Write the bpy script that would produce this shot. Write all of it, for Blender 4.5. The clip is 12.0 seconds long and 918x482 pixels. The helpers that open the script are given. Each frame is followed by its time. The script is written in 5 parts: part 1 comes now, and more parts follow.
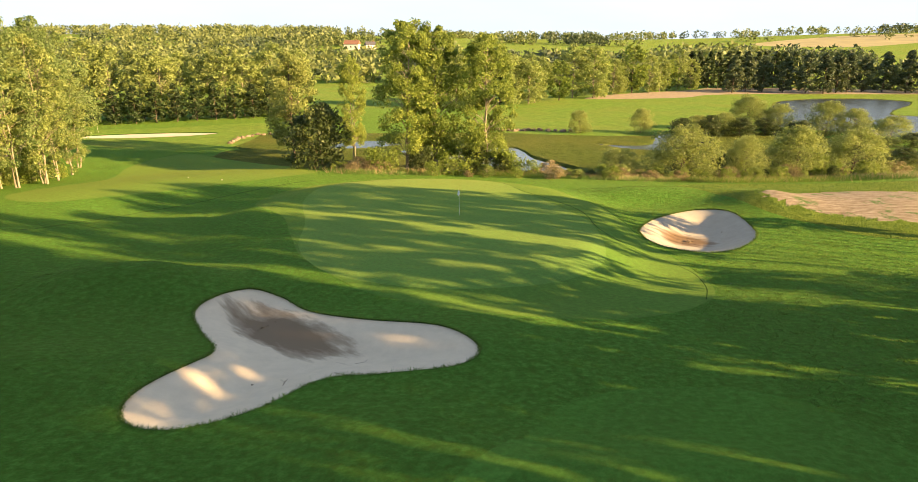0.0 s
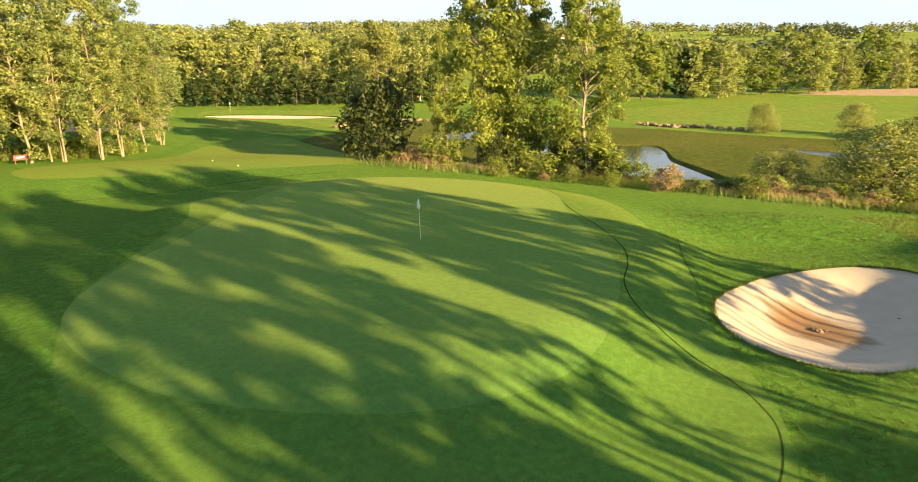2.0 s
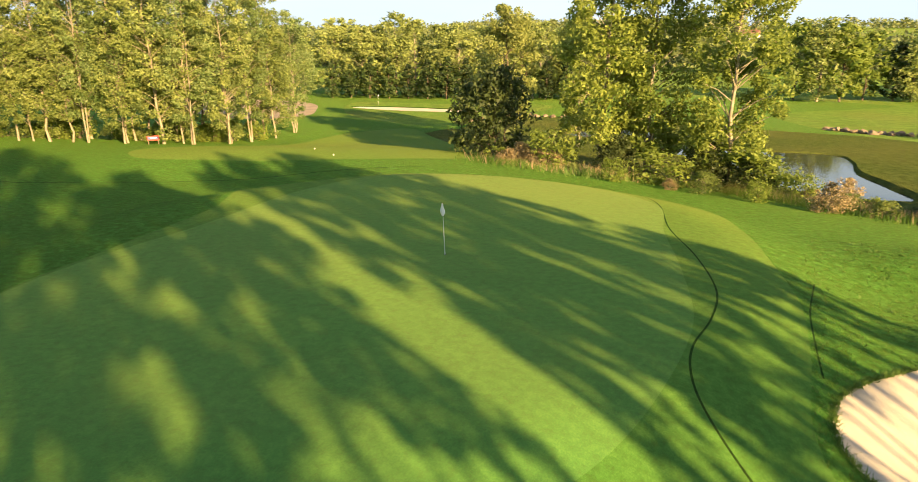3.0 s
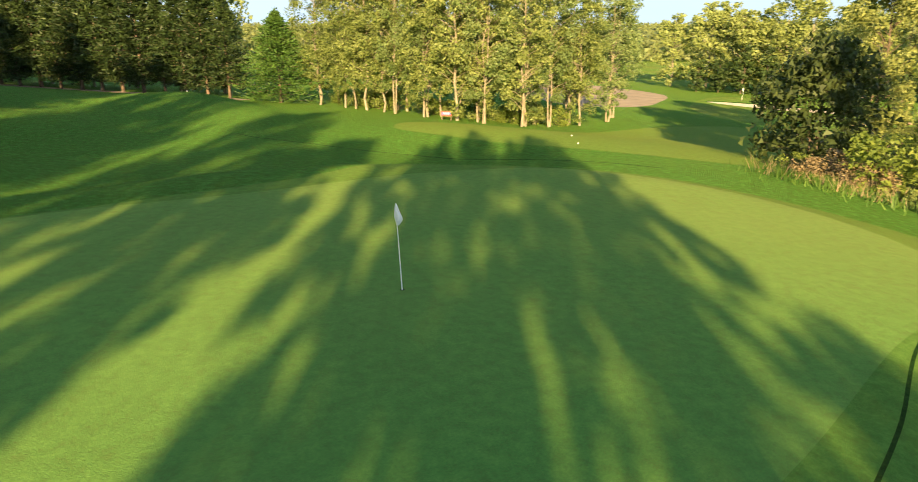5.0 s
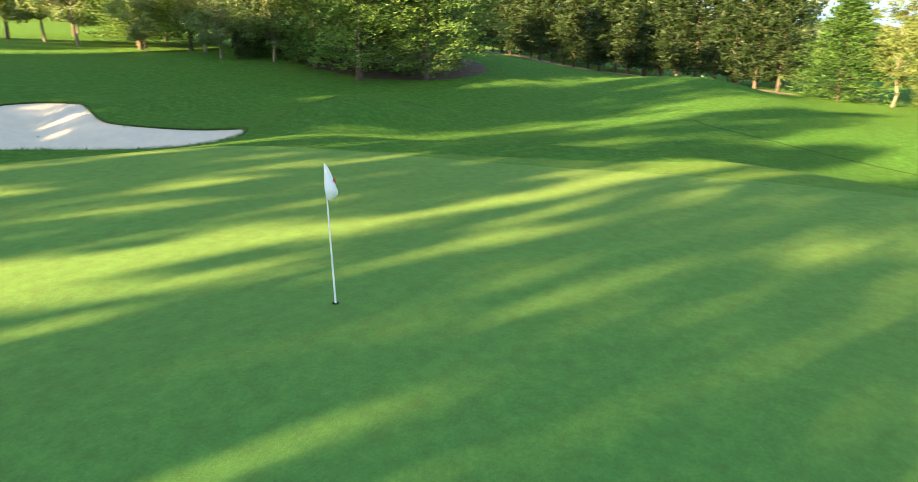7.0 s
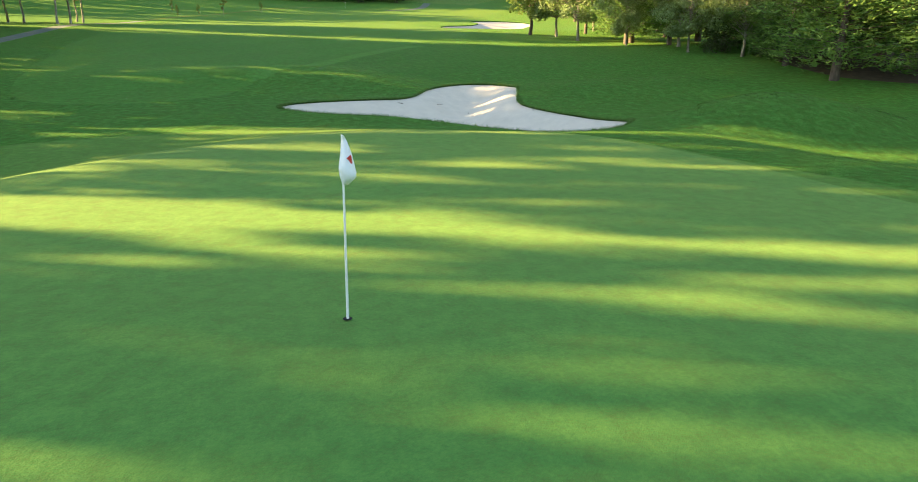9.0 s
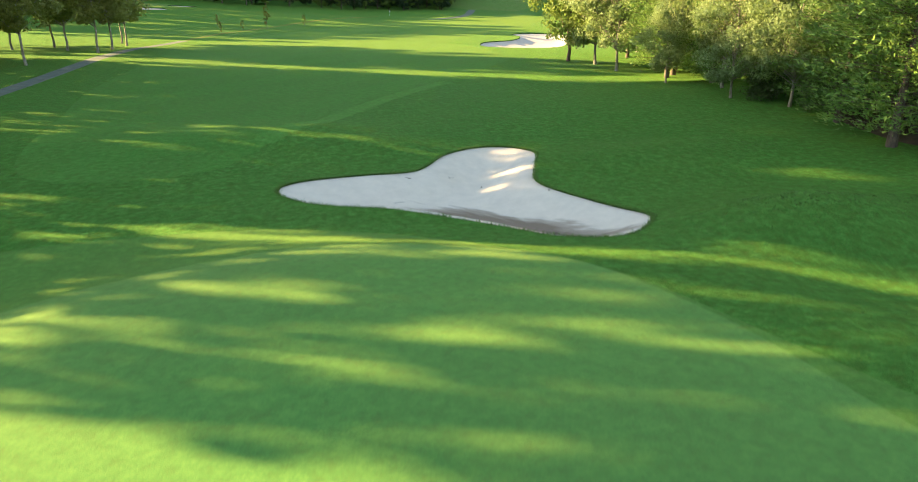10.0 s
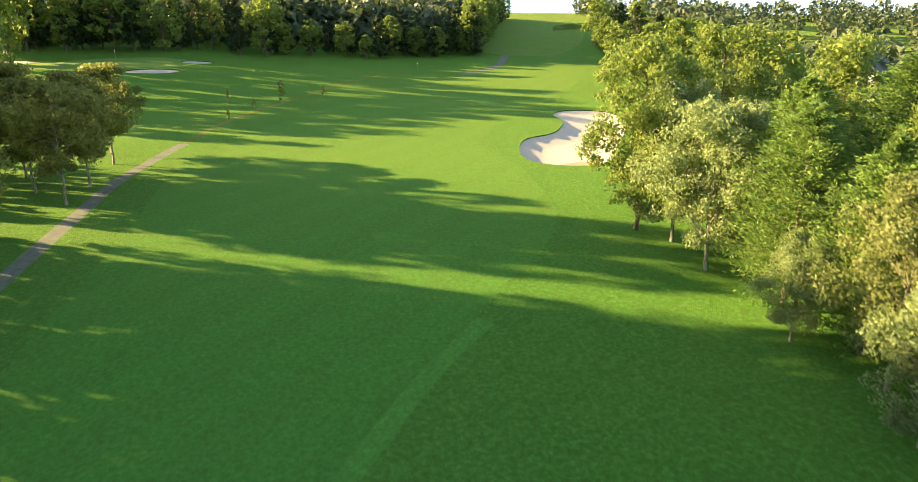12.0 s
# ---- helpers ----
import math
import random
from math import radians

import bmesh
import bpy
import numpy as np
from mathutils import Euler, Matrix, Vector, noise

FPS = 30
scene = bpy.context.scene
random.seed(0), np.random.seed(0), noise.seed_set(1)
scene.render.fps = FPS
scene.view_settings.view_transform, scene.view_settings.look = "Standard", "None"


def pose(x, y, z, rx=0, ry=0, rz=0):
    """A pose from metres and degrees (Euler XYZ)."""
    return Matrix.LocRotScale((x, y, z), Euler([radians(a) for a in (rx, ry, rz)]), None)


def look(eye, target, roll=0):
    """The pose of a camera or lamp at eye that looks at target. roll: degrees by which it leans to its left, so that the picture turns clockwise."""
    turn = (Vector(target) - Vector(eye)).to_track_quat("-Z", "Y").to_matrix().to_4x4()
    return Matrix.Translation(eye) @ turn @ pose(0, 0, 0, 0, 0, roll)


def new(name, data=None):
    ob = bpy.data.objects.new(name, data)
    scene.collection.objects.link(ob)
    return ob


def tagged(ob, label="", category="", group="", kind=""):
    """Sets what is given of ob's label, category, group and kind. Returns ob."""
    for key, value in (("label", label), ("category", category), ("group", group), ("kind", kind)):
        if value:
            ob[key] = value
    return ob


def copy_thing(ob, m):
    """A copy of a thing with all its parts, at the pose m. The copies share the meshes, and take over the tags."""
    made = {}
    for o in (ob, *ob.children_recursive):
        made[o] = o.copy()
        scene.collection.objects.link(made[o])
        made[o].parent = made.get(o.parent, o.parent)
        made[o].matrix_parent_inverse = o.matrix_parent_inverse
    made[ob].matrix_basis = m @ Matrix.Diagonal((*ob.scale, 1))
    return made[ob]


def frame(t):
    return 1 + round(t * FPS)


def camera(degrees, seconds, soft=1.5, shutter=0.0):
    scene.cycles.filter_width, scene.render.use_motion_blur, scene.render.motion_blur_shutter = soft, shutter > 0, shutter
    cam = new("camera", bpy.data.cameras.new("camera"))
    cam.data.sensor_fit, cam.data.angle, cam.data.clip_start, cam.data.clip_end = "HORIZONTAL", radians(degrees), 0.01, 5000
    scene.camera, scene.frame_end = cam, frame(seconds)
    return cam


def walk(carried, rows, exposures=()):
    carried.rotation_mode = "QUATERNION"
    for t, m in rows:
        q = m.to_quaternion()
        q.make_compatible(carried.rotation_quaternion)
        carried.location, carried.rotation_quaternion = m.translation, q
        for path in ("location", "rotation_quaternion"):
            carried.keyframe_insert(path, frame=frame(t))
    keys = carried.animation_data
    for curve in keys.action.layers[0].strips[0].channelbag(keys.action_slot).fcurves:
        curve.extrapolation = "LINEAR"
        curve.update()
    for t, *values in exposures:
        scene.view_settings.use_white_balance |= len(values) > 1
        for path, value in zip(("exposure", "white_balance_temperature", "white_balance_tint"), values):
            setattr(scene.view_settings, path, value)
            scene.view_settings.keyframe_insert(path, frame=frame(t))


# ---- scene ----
from mathutils.geometry import delaunay_2d_cdt

cam = camera(70.8, 12.0, soft=0.75, shutter=0.2)
PATH = [  # seconds, eye x y z, yaw, pitch, roll
    (0.0, -1.93, 5.52, 15.83, -2.16, -17.16, 0.18),
    (0.5, 1.40, 10.21, 14.55, 0.68, -17.17, 0.09),
    (1.0, 5.04, 15.23, 13.65, 5.17, -17.27, 0.09),
    (1.5, 8.26, 20.93, 12.83, 10.31, -17.34, 0.13),
    (2.0, 10.81, 26.32, 12.24, 16.46, -17.43, -0.04),
    (2.5, 12.43, 31.36, 11.43, 24.10, -17.40, -0.17),
    (3.0, 13.39, 35.63, 10.65, 32.01, -17.42, -0.12),
    (3.2, 13.50, 37.27, 10.33, 34.72, -17.38, -0.05),
    (4.8, 13.80, 50.20, 8.36, 62.90, -17.45, 0.02),
    (5.0, 13.77, 51.68, 8.19, 67.21, -17.48, 0.02),
    (5.5, 12.43, 55.29, 7.54, 78.74, -17.33, 0.02),
    (6.0, 10.71, 58.34, 7.04, 91.57, -17.25, 0.12),
    (6.5, 9.01, 60.65, 6.70, 105.29, -17.26, 0.07),
    (7.0, 6.99, 62.11, 6.23, 119.53, -17.10, -0.04),
    (7.5, 5.05, 63.06, 5.85, 134.25, -16.96, -0.04),
    (7.7, 4.32, 63.12, 5.72, 139.50, -16.92, 0.10),
    (9.3, 0.02, 62.92, 5.52, 165.35, -17.05, 0.30),
    (9.5, -0.51, 62.44, 6.01, 166.05, -17.10, 0.26),
    (10.0, -1.82, 60.36, 8.95, 167.50, -17.26, -0.00),
    (10.5, -2.97, 57.25, 12.53, 168.76, -17.27, -0.04),
    (11.0, -4.04, 52.60, 16.23, 169.52, -17.18, -0.02),
    (11.5, -4.80, 46.90, 19.90, 169.96, -17.12, -0.08),
    (12.0, -4.85, 40.59, 23.52, 169.92, -17.07, 0.02),
]
# a roll keeps the horizon's lean; pose() turns about x, then z
walk(cam, [(t, pose(x, y, z, 0, 0, yaw) @ pose(0, 0, 0, 90 + pitch, 0, 0) @ pose(0, 0, 0, 0, 0, roll))
           for t, x, y, z, yaw, pitch, roll in PATH],
     exposures=[(0.0, 2.18, 6500, 10), (1.5, 2.15, 6470, 9), (3.0, 2.08, 6450, 8), (5.0, 2.05, 6000, 4), (5.5, 2.14, 5900, 3), (6.5, 2.66, 5650, 3),
                (7.5, 2.94, 5600, 3), (9.5, 2.84, 5700, 3), (10.5, 2.98, 5800, 4), (12.0, 2.70, 6000, 5)])

# ---------------------------------------------------------------- world and sun
SUN_AZ = (0.915, -0.403)      # ground direction towards the sun
SUN_EL = 17.0
world = bpy.data.worlds.new("sky")
scene.world = world
world.use_nodes = True
wn = world.node_tree
wn.nodes.clear()
sky = wn.nodes.new("ShaderNodeTexSky")
sky.sky_type = 'NISHITA'
sky.sun_disc = False
sky.sun_elevation = radians(SUN_EL)
sky.sun_rotation = math.atan2(SUN_AZ[0], SUN_AZ[1])
sky.dust_density = 2.0
tc = wn.nodes.new("ShaderNodeTexCoord")
mp = wn.nodes.new("ShaderNodeMapping")
mp.inputs["Scale"].default_value = (1.0, 1.0, 5.0)
nz = wn.nodes.new("ShaderNodeTexNoise")
nz.inputs["Scale"].default_value = 2.2
nz.inputs["Detail"].default_value = 7
nz.inputs["Roughness"].default_value = 0.6
rp = wn.nodes.new("ShaderNodeValToRGB")
rp.color_ramp.elements[0].position, rp.color_ramp.elements[1].position = 0.30, 0.62
rp.color_ramp.elements[0].color = (0.86, 0.86, 0.86, 1)
rp.color_ramp.elements[1].color = (1.0, 1.0, 1.0, 1)
mx = wn.nodes.new("ShaderNodeMix")
mx.data_type = 'RGBA'
mx.inputs["B"].default_value = (6.6, 7.5, 8.3, 1)     # thin bright cloud
bg = wn.nodes.new("ShaderNodeBackground")
bg.inputs["Strength"].default_value = 0.050
wo = wn.nodes.new("ShaderNodeOutputWorld")
wn.links.new(tc.outputs["Generated"], mp.inputs["Vector"])
wn.links.new(mp.outputs["Vector"], nz.inputs["Vector"])
wn.links.new(nz.outputs["Fac"], rp.inputs["Fac"])
sep = wn.nodes.new("ShaderNodeSeparateXYZ")
low = wn.nodes.new("ShaderNodeMapRange")
low.inputs["From Min"].default_value, low.inputs["From Max"].default_value = 0.05, 0.7
low.inputs["To Min"].default_value, low.inputs["To Max"].default_value = 1.0, 0.14
thin = wn.nodes.new("ShaderNodeMath")
thin.operation = 'MULTIPLY'
wn.links.new(tc.outputs["Generated"], sep.inputs["Vector"])
wn.links.new(sep.outputs["Z"], low.inputs["Value"])
wn.links.new(low.outputs["Result"], thin.inputs[0])
wn.links.new(rp.outputs["Color"], thin.inputs[1])
wn.links.new(thin.outputs[0], mx.inputs["Factor"])
wn.links.new(sky.outputs["Color"], mx.inputs["A"])
lift = wn.nodes.new("ShaderNodeMapRange")
lift.inputs["From Min"].default_value, lift.inputs["From Max"].default_value = 0.0, 0.45
lift.inputs["To Min"].default_value, lift.inputs["To Max"].default_value = 0.66, 0.82
glow = wn.nodes.new("ShaderNodeVectorMath")
glow.operation = 'SCALE'
wn.links.new(sep.outputs["Z"], lift.inputs["Value"])
wn.links.new(mx.outputs["Result"], glow.inputs[0])
wn.links.new(lift.outputs["Result"], glow.inputs["Scale"])
wn.links.new(glow.outputs["Vector"], bg.inputs["Color"])
wn.links.new(bg.outputs["Background"], wo.inputs["Surface"])

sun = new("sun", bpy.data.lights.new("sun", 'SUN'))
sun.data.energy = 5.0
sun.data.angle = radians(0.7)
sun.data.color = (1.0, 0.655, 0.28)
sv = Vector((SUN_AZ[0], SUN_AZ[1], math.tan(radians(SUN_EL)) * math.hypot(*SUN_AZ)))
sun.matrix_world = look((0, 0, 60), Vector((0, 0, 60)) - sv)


# ---------------------------------------------------------------- materials
class Mat:
    """A small node builder over one Principled surface."""
    def __init__(self, name, rough=0.9, spec=0.3):
        self.m = bpy.data.materials.new(name)
        self.m.use_nodes = True
        self.t = self.m.node_tree
        self.b = self.t.nodes["Principled BSDF"]
        self.b.inputs["Roughness"].default_value = rough
        self.b.inputs["Specular IOR Level"].default_value = spec
        self.c = self.t.nodes.new("ShaderNodeTexCoord")

    def node(self, kind, **kw):
        n = self.t.nodes.new(kind)
        for k, v in kw.items():
            n.inputs[k].default_value = v
        return n

    def link(self, a, b):
        self.t.links.new(a, b)

    def coords(self, scale=(1, 1, 1), turn=(0, 0, 0)):
        n = self.node("ShaderNodeMapping", Scale=scale, Rotation=turn)
        self.link(self.c.outputs["Object"], n.inputs["Vector"])
        return n.outputs["Vector"]

    def noise(self, scale, detail=3, rough=0.55, vec=None, dist=0.0):
        n = self.node("ShaderNodeTexNoise", Scale=scale, Detail=detail, Roughness=rough, Distortion=dist)
        self.link(vec if vec else self.c.outputs["Object"], n.inputs["Vector"])
        return n.outputs["Fac"]

    def ramp(self, fac, *stops):
        n = self.t.nodes.new("ShaderNodeValToRGB")
        e = n.color_ramp.elements
        while len(e) < len(stops):
            e.new(0.5)
        for el, (pos, col) in zip(e, stops):
            el.position = pos
            el.color = (*col, 1) if len(col) == 3 else col
        self.link(fac, n.inputs["Fac"])
        return n.outputs["Color"]

    def mix(self, fac, a, b, mode='MIX'):
        n = self.t.nodes.new("ShaderNodeMix")
        n.data_type, n.blend_type = 'RGBA', mode
        for sock, v in ((n.inputs["Factor"], fac), (n.inputs["A"], a), (n.inputs["B"], b)):
            if isinstance(v, (int, float)):
                sock.default_value = v
            elif isinstance(v, tuple):
                sock.default_value = (*v, 1)
            else:
                self.link(v, sock)
        return n.outputs["Result"]

    def math(self, op, a, b=0.5, clamp=False):
        n = self.t.nodes.new("ShaderNodeMath")
        n.operation, n.use_clamp = op, clamp
        for sock, v in zip(n.inputs, (a, b)):
            if isinstance(v, (int, float)):
                sock.default_value = v
            else:
                self.link(v, sock)
        return n.outputs[0]

    def color(self, out):
        if isinstance(out, tuple):
            self.b.inputs["Base Color"].default_value = (*out, 1)
        else:
            self.link(out, self.b.inputs["Base Color"])
        return self

    def bump(self, height, strength=0.4, distance=0.05):
        n = self.node("ShaderNodeBump", Strength=strength, Distance=distance)
        self.link(height, n.inputs["Height"])
        self.link(n.outputs["Normal"], self.b.inputs["Normal"])
        return self


def grass(name, dark, mid, light, scale=1.0, bump=0.5, dist=0.06, patch=0.5, dry=(0.17, 0.16, 0.05), dryness=0.25, sheen=0.13, tint=(1.0, 0.77, 0.12)):
    """Turf: blades in fine noise, clumps, and broad patches of a drier tone."""
    m = Mat(name, rough=0.9, spec=0.04)
    fine = m.noise(11.0 * scale, 4, 0.75)
    clump = m.noise(2.1 * scale, 4, 0.62)
    broad = m.noise(0.07, 4, 0.55)
    col = m.ramp(m.math('ADD', m.math('MULTIPLY', fine, 0.5), m.math('MULTIPLY', clump, 0.5)),
                 (0.38, dark), (0.5, mid), (0.63, light))
    col = m.mix(m.math('MULTIPLY', m.ramp(broad, (0.4, (0, 0, 0)), (0.72, (1, 1, 1))), dryness), col, dry)
    spots = m.ramp(m.noise(0.45, 5, 0.65), (0.55, (0, 0, 0)), (0.8, (1, 1, 1)))
    col = m.mix(m.math('MULTIPLY', spots, patch), col, dark)
    m.color(col)
    m.b.inputs["Sheen Weight"].default_value = sheen
    m.b.inputs["Sheen Roughness"].default_value = 0.9
    m.b.inputs["Sheen Tint"].default_value = (*tint, 1)
    h2 = m.noise(26.0 * scale, 2, 0.7)
    return m.bump(m.math('ADD', m.math('MULTIPLY', clump, 1.2), h2), bump, dist).m


M_ROUGH = grass("rough_grass", (0.005, 0.080, 0.010), (0.012, 0.136, 0.018), (0.060, 0.240, 0.040), 1.5, 0.7, 0.08, patch=0.25, dry=(0.075, 0.145, 0.033), dryness=0.2, sheen=0.115, tint=(1.0, 0.74, 0.12))
M_FAIR = grass("fairway_grass", (0.005, 0.088, 0.013), (0.011, 0.138, 0.020), (0.040, 0.200, 0.034), 1.6, 0.5, 0.05, patch=0.2, dry=(0.06, 0.145, 0.035), dryness=0.12, sheen=0.115, tint=(1.0, 0.74, 0.12))
M_COLLAR = grass("collar_grass", (0.006, 0.094, 0.018), (0.016, 0.140, 0.024), (0.048, 0.192, 0.034), 1.8, 0.4, 0.03, patch=0.2, dry=(0.09, 0.150, 0.042), dryness=0.22, sheen=0.13, tint=(1.0, 0.74, 0.13))
M_GREEN = grass("putting_grass", (0.007, 0.118, 0.024), (0.016, 0.168, 0.032), (0.046, 0.214, 0.040), 1.8, 0.35, 0.03, patch=0.3, dry=(0.075, 0.158, 0.042), dryness=0.32, sheen=0.18, tint=(1.0, 0.74, 0.20))
fw = M_FAIR.node_tree
fb = fw.nodes["Principled BSDF"]
f_base = fb.inputs["Base Color"].links[0].from_socket
f_co = fw.nodes.new("ShaderNodeTexCoord")
f_map = fw.nodes.new("ShaderNodeMapping")
f_map.inputs["Rotation"].default_value = (0, 0, radians(38))
f_wave = fw.nodes.new("ShaderNodeTexWave")
f_wave.inputs["Scale"].default_value = 0.055
f_wave.inputs["Distortion"].default_value = 1.2
f_wave.inputs["Detail Scale"].default_value = 0.4
f_ramp = fw.nodes.new("ShaderNodeValToRGB")
f_ramp.color_ramp.elements[0].position, f_ramp.color_ramp.elements[1].position = 0.42, 0.58
f_ramp.color_ramp.elements[0].color = (0.97, 0.97, 0.97, 1)
f_ramp.color_ramp.elements[1].color = (1.03, 1.03, 1.0, 1)
f_mix = fw.nodes.new("ShaderNodeMix")
f_mix.data_type, f_mix.blend_type = 'RGBA', 'MULTIPLY'
f_mix.inputs["Factor"].default_value = 1.0
fw.links.new(f_co.outputs["Object"], f_map.inputs["Vector"])
fw.links.new(f_map.outputs["Vector"], f_wave.inputs["Vector"])
fw.links.new(f_wave.outputs["Fac"], f_ramp.inputs["Fac"])
fw.links.new(f_base, f_mix.inputs["A"])
fw.links.new(f_ramp.outputs["Color"], f_mix.inputs["B"])
fw.links.new(f_mix.outputs["Result"], fb.inputs["Base Color"])
M_MOW = grass("mown_band_grass", (0.009, 0.104, 0.016), (0.019, 0.164, 0.025), (0.054, 0.228, 0.040), 1.6, 0.5, 0.05, patch=0.15, dry=(0.08, 0.155, 0.038), dryness=0.15, sheen=0.12, tint=(1.0, 0.74, 0.12))
M_TRACK = grass("worn_grass", (0.022, 0.070, 0.012), (0.045, 0.105, 0.020), (0.085, 0.145, 0.035), 1.6, 0.5, 0.04, dryness=0.5)
# extra dark turf: shade under the bunker lips is put into this colour
M_EDGE = grass("shaded_edge_turf", (0.010, 0.034, 0.006), (0.020, 0.060, 0.010), (0.04, 0.09, 0.016), 3.0, 0.9, 0.05, sheen=0.0)
M_BANK = grass("bank_grass", (0.016, 0.050, 0.010), (0.045, 0.092, 0.018), (0.110, 0.150, 0.036), 0.8, 1.0, 0.2, dryness=0.4, sheen=0.08)
M_TALL = grass("tall_rough_grass", (0.036, 0.105, 0.014), (0.080, 0.172, 0.026), (0.165, 0.25, 0.055), 0.7, 1.0, 0.2, dryness=0.4, sheen=0.12)
M_FIELD = grass("field_grass", (0.038, 0.125, 0.020), (0.070, 0.185, 0.030), (0.13, 0.235, 0.046), 0.4, 0.8, 0.15, dryness=0.35, sheen=0.09)


def sand_mat(name, tint, wet_at=None):
    m = Mat(name, rough=0.95, spec=0.15)
    col = m.ramp(m.noise(1.4, 5, 0.65), (0.3, tuple(c * 0.86 for c in tint)), (0.7, tint))
    col = m.mix(m.math('MULTIPLY', m.noise(28, 3, 0.7), 0.35), col, tuple(c * 0.7 for c in tint))
    if wet_at:     # a damp patch where rain has gathered: long axis along its own turn
        (cx, cy), (lx, ly), turn, wet = wet_at
        n = m.node("ShaderNodeMapping", Location=(-cx, -cy, 0))
        m.link(m.c.outputs["Object"], n.inputs["Vector"])
        n2 = m.node("ShaderNodeMapping", Rotation=(0, 0, -turn), Scale=(1, 1, 0))
        m.link(n.outputs["Vector"], n2.inputs["Vector"])
        n3 = m.node("ShaderNodeMapping", Scale=(1 / lx, 1 / ly, 0))
        m.link(n2.outputs["Vector"], n3.inputs["Vector"])
        ln = m.t.nodes.new("ShaderNodeVectorMath")
        ln.operation = 'LENGTH'
        m.link(n3.outputs["Vector"], ln.inputs[0])
        n4 = m.node("ShaderNodeMapping", Scale=(0.35, 1.5, 0))        # washed into streaks along its length
        m.link(n2.outputs["Vector"], n4.inputs["Vector"])
        d = m.math('ADD', ln.outputs["Value"], m.math('MULTIPLY', m.math('SUBTRACT', m.noise(0.9, 5, 0.6, n4.outputs["Vector"]), 0.5), 1.3))
        col = m.mix(m.ramp(d, (0.55, (1, 1, 1)), (0.8, (0.65, 0.65, 0.65)), (1.08, (0, 0, 0))), col, wet)
    m.color(col)
    return m.bump(m.math('ADD', m.noise(3.0, 3, 0.6), m.noise(18, 3, 0.7)), 0.45, 0.03).m


SAND = (0.74, 0.64, 0.505)
M_SAND_L = sand_mat("pale_sand_damp", SAND, ((-9.6, 35.7), (5.3, 1.55), math.atan2(-4.7, 5.2), (0.22, 0.165, 0.115)))
M_SAND_R = sand_mat("warm_sand_damp", (0.46, 0.415, 0.35), ((18.1, 54.3), (2.4, 1.6), -0.6, (0.20, 0.13, 0.075)))
M_SAND_F = sand_mat("fairway_sand_damp", (0.56, 0.48, 0.39), ((-37, -45), (6, 2.0), 0.35, (0.36, 0.25, 0.165)))
M_SAND = sand_mat("white_sand", (0.56, 0.48, 0.39))


def plain(name, col, rough=0.6, vary=0.25, scale=6.0, bump=0.15, metal=0.0, spec=0.4):
    m = Mat(name, rough, spec)
    m.color(m.ramp(m.noise(scale, 4, 0.6), (0.3, tuple(c * (1 - vary) for c in col)), (0.7, col)))
    m.b.inputs["Metallic"].default_value = metal
    return m.bump(m.noise(scale * 4, 3, 0.6), bump, 0.01).m


M_PATH = plain("asphalt_path", (0.135, 0.15, 0.108), 0.9, 0.35, 1.5, 0.4)
M_SOIL = plain("dry_soil", (0.36, 0.28, 0.19), 0.95, 0.35, 0.5, 0.6)
mb = Mat("raked_bare_soil", 0.95, 0.15)
mbc = mb.ramp(mb.noise(1.6, 6, 0.7, mb.coords((0.5, 1.6, 1))), (0.32, (0.15, 0.115, 0.080)), (0.55, (0.27, 0.22, 0.165)), (0.7, (0.36, 0.31, 0.25)))
mb.color(mb.mix(mb.ramp(mb.noise(0.5, 5, 0.7), (0.56, (0, 0, 0)), (0.64, (1, 1, 1))), mbc, (0.07, 0.13, 0.03)))
M_BARE = mb.bump(mb.noise(3.0, 5, 0.7), 1.0, 0.15).m
M_STUBBLE = plain("stubble", (0.36, 0.31, 0.15), 0.95, 0.3, 0.05, 0.3)
M_LITTER = plain("needle_litter", (0.11, 0.075, 0.04), 0.95, 0.5, 2.0, 0.8)
M_STONE = plain("bank_stone", (0.25, 0.19, 0.13), 0.9, 0.4, 1.2, 0.6)
M_POLE = plain("white_fibreglass", (0.8, 0.8, 0.78), 0.4, 0.05, 8, 0.02)
M_CLOTH = plain("white_flag_cloth", (0.88, 0.88, 0.88), 0.8, 0.08, 14, 0.1)
M_RED = plain("red_paint", (0.55, 0.05, 0.04), 0.5, 0.2)
M_BLUE = plain("blue_paint", (0.05, 0.10, 0.35), 0.5, 0.2)
M_WHITE = plain("white_paint", (0.8, 0.8, 0.78), 0.5, 0.1)
M_DARK = plain("dark_hole", (0.01, 0.01, 0.01), 0.9, 0.1)
M_WOOD = plain("weathered_wood", (0.22, 0.17, 0.12), 0.85, 0.35, 5, 0.4)
M_WALL = plain("rendered_wall", (0.7, 0.66, 0.6), 0.9, 0.12, 1.0, 0.2)
M_ROOF = plain("slate_roof", (0.10, 0.10, 0.12), 0.8, 0.3, 1.5, 0.4)
M_TILE = plain("clay_roof", (0.26, 0.13, 0.09), 0.85, 0.3, 1.5, 0.4)


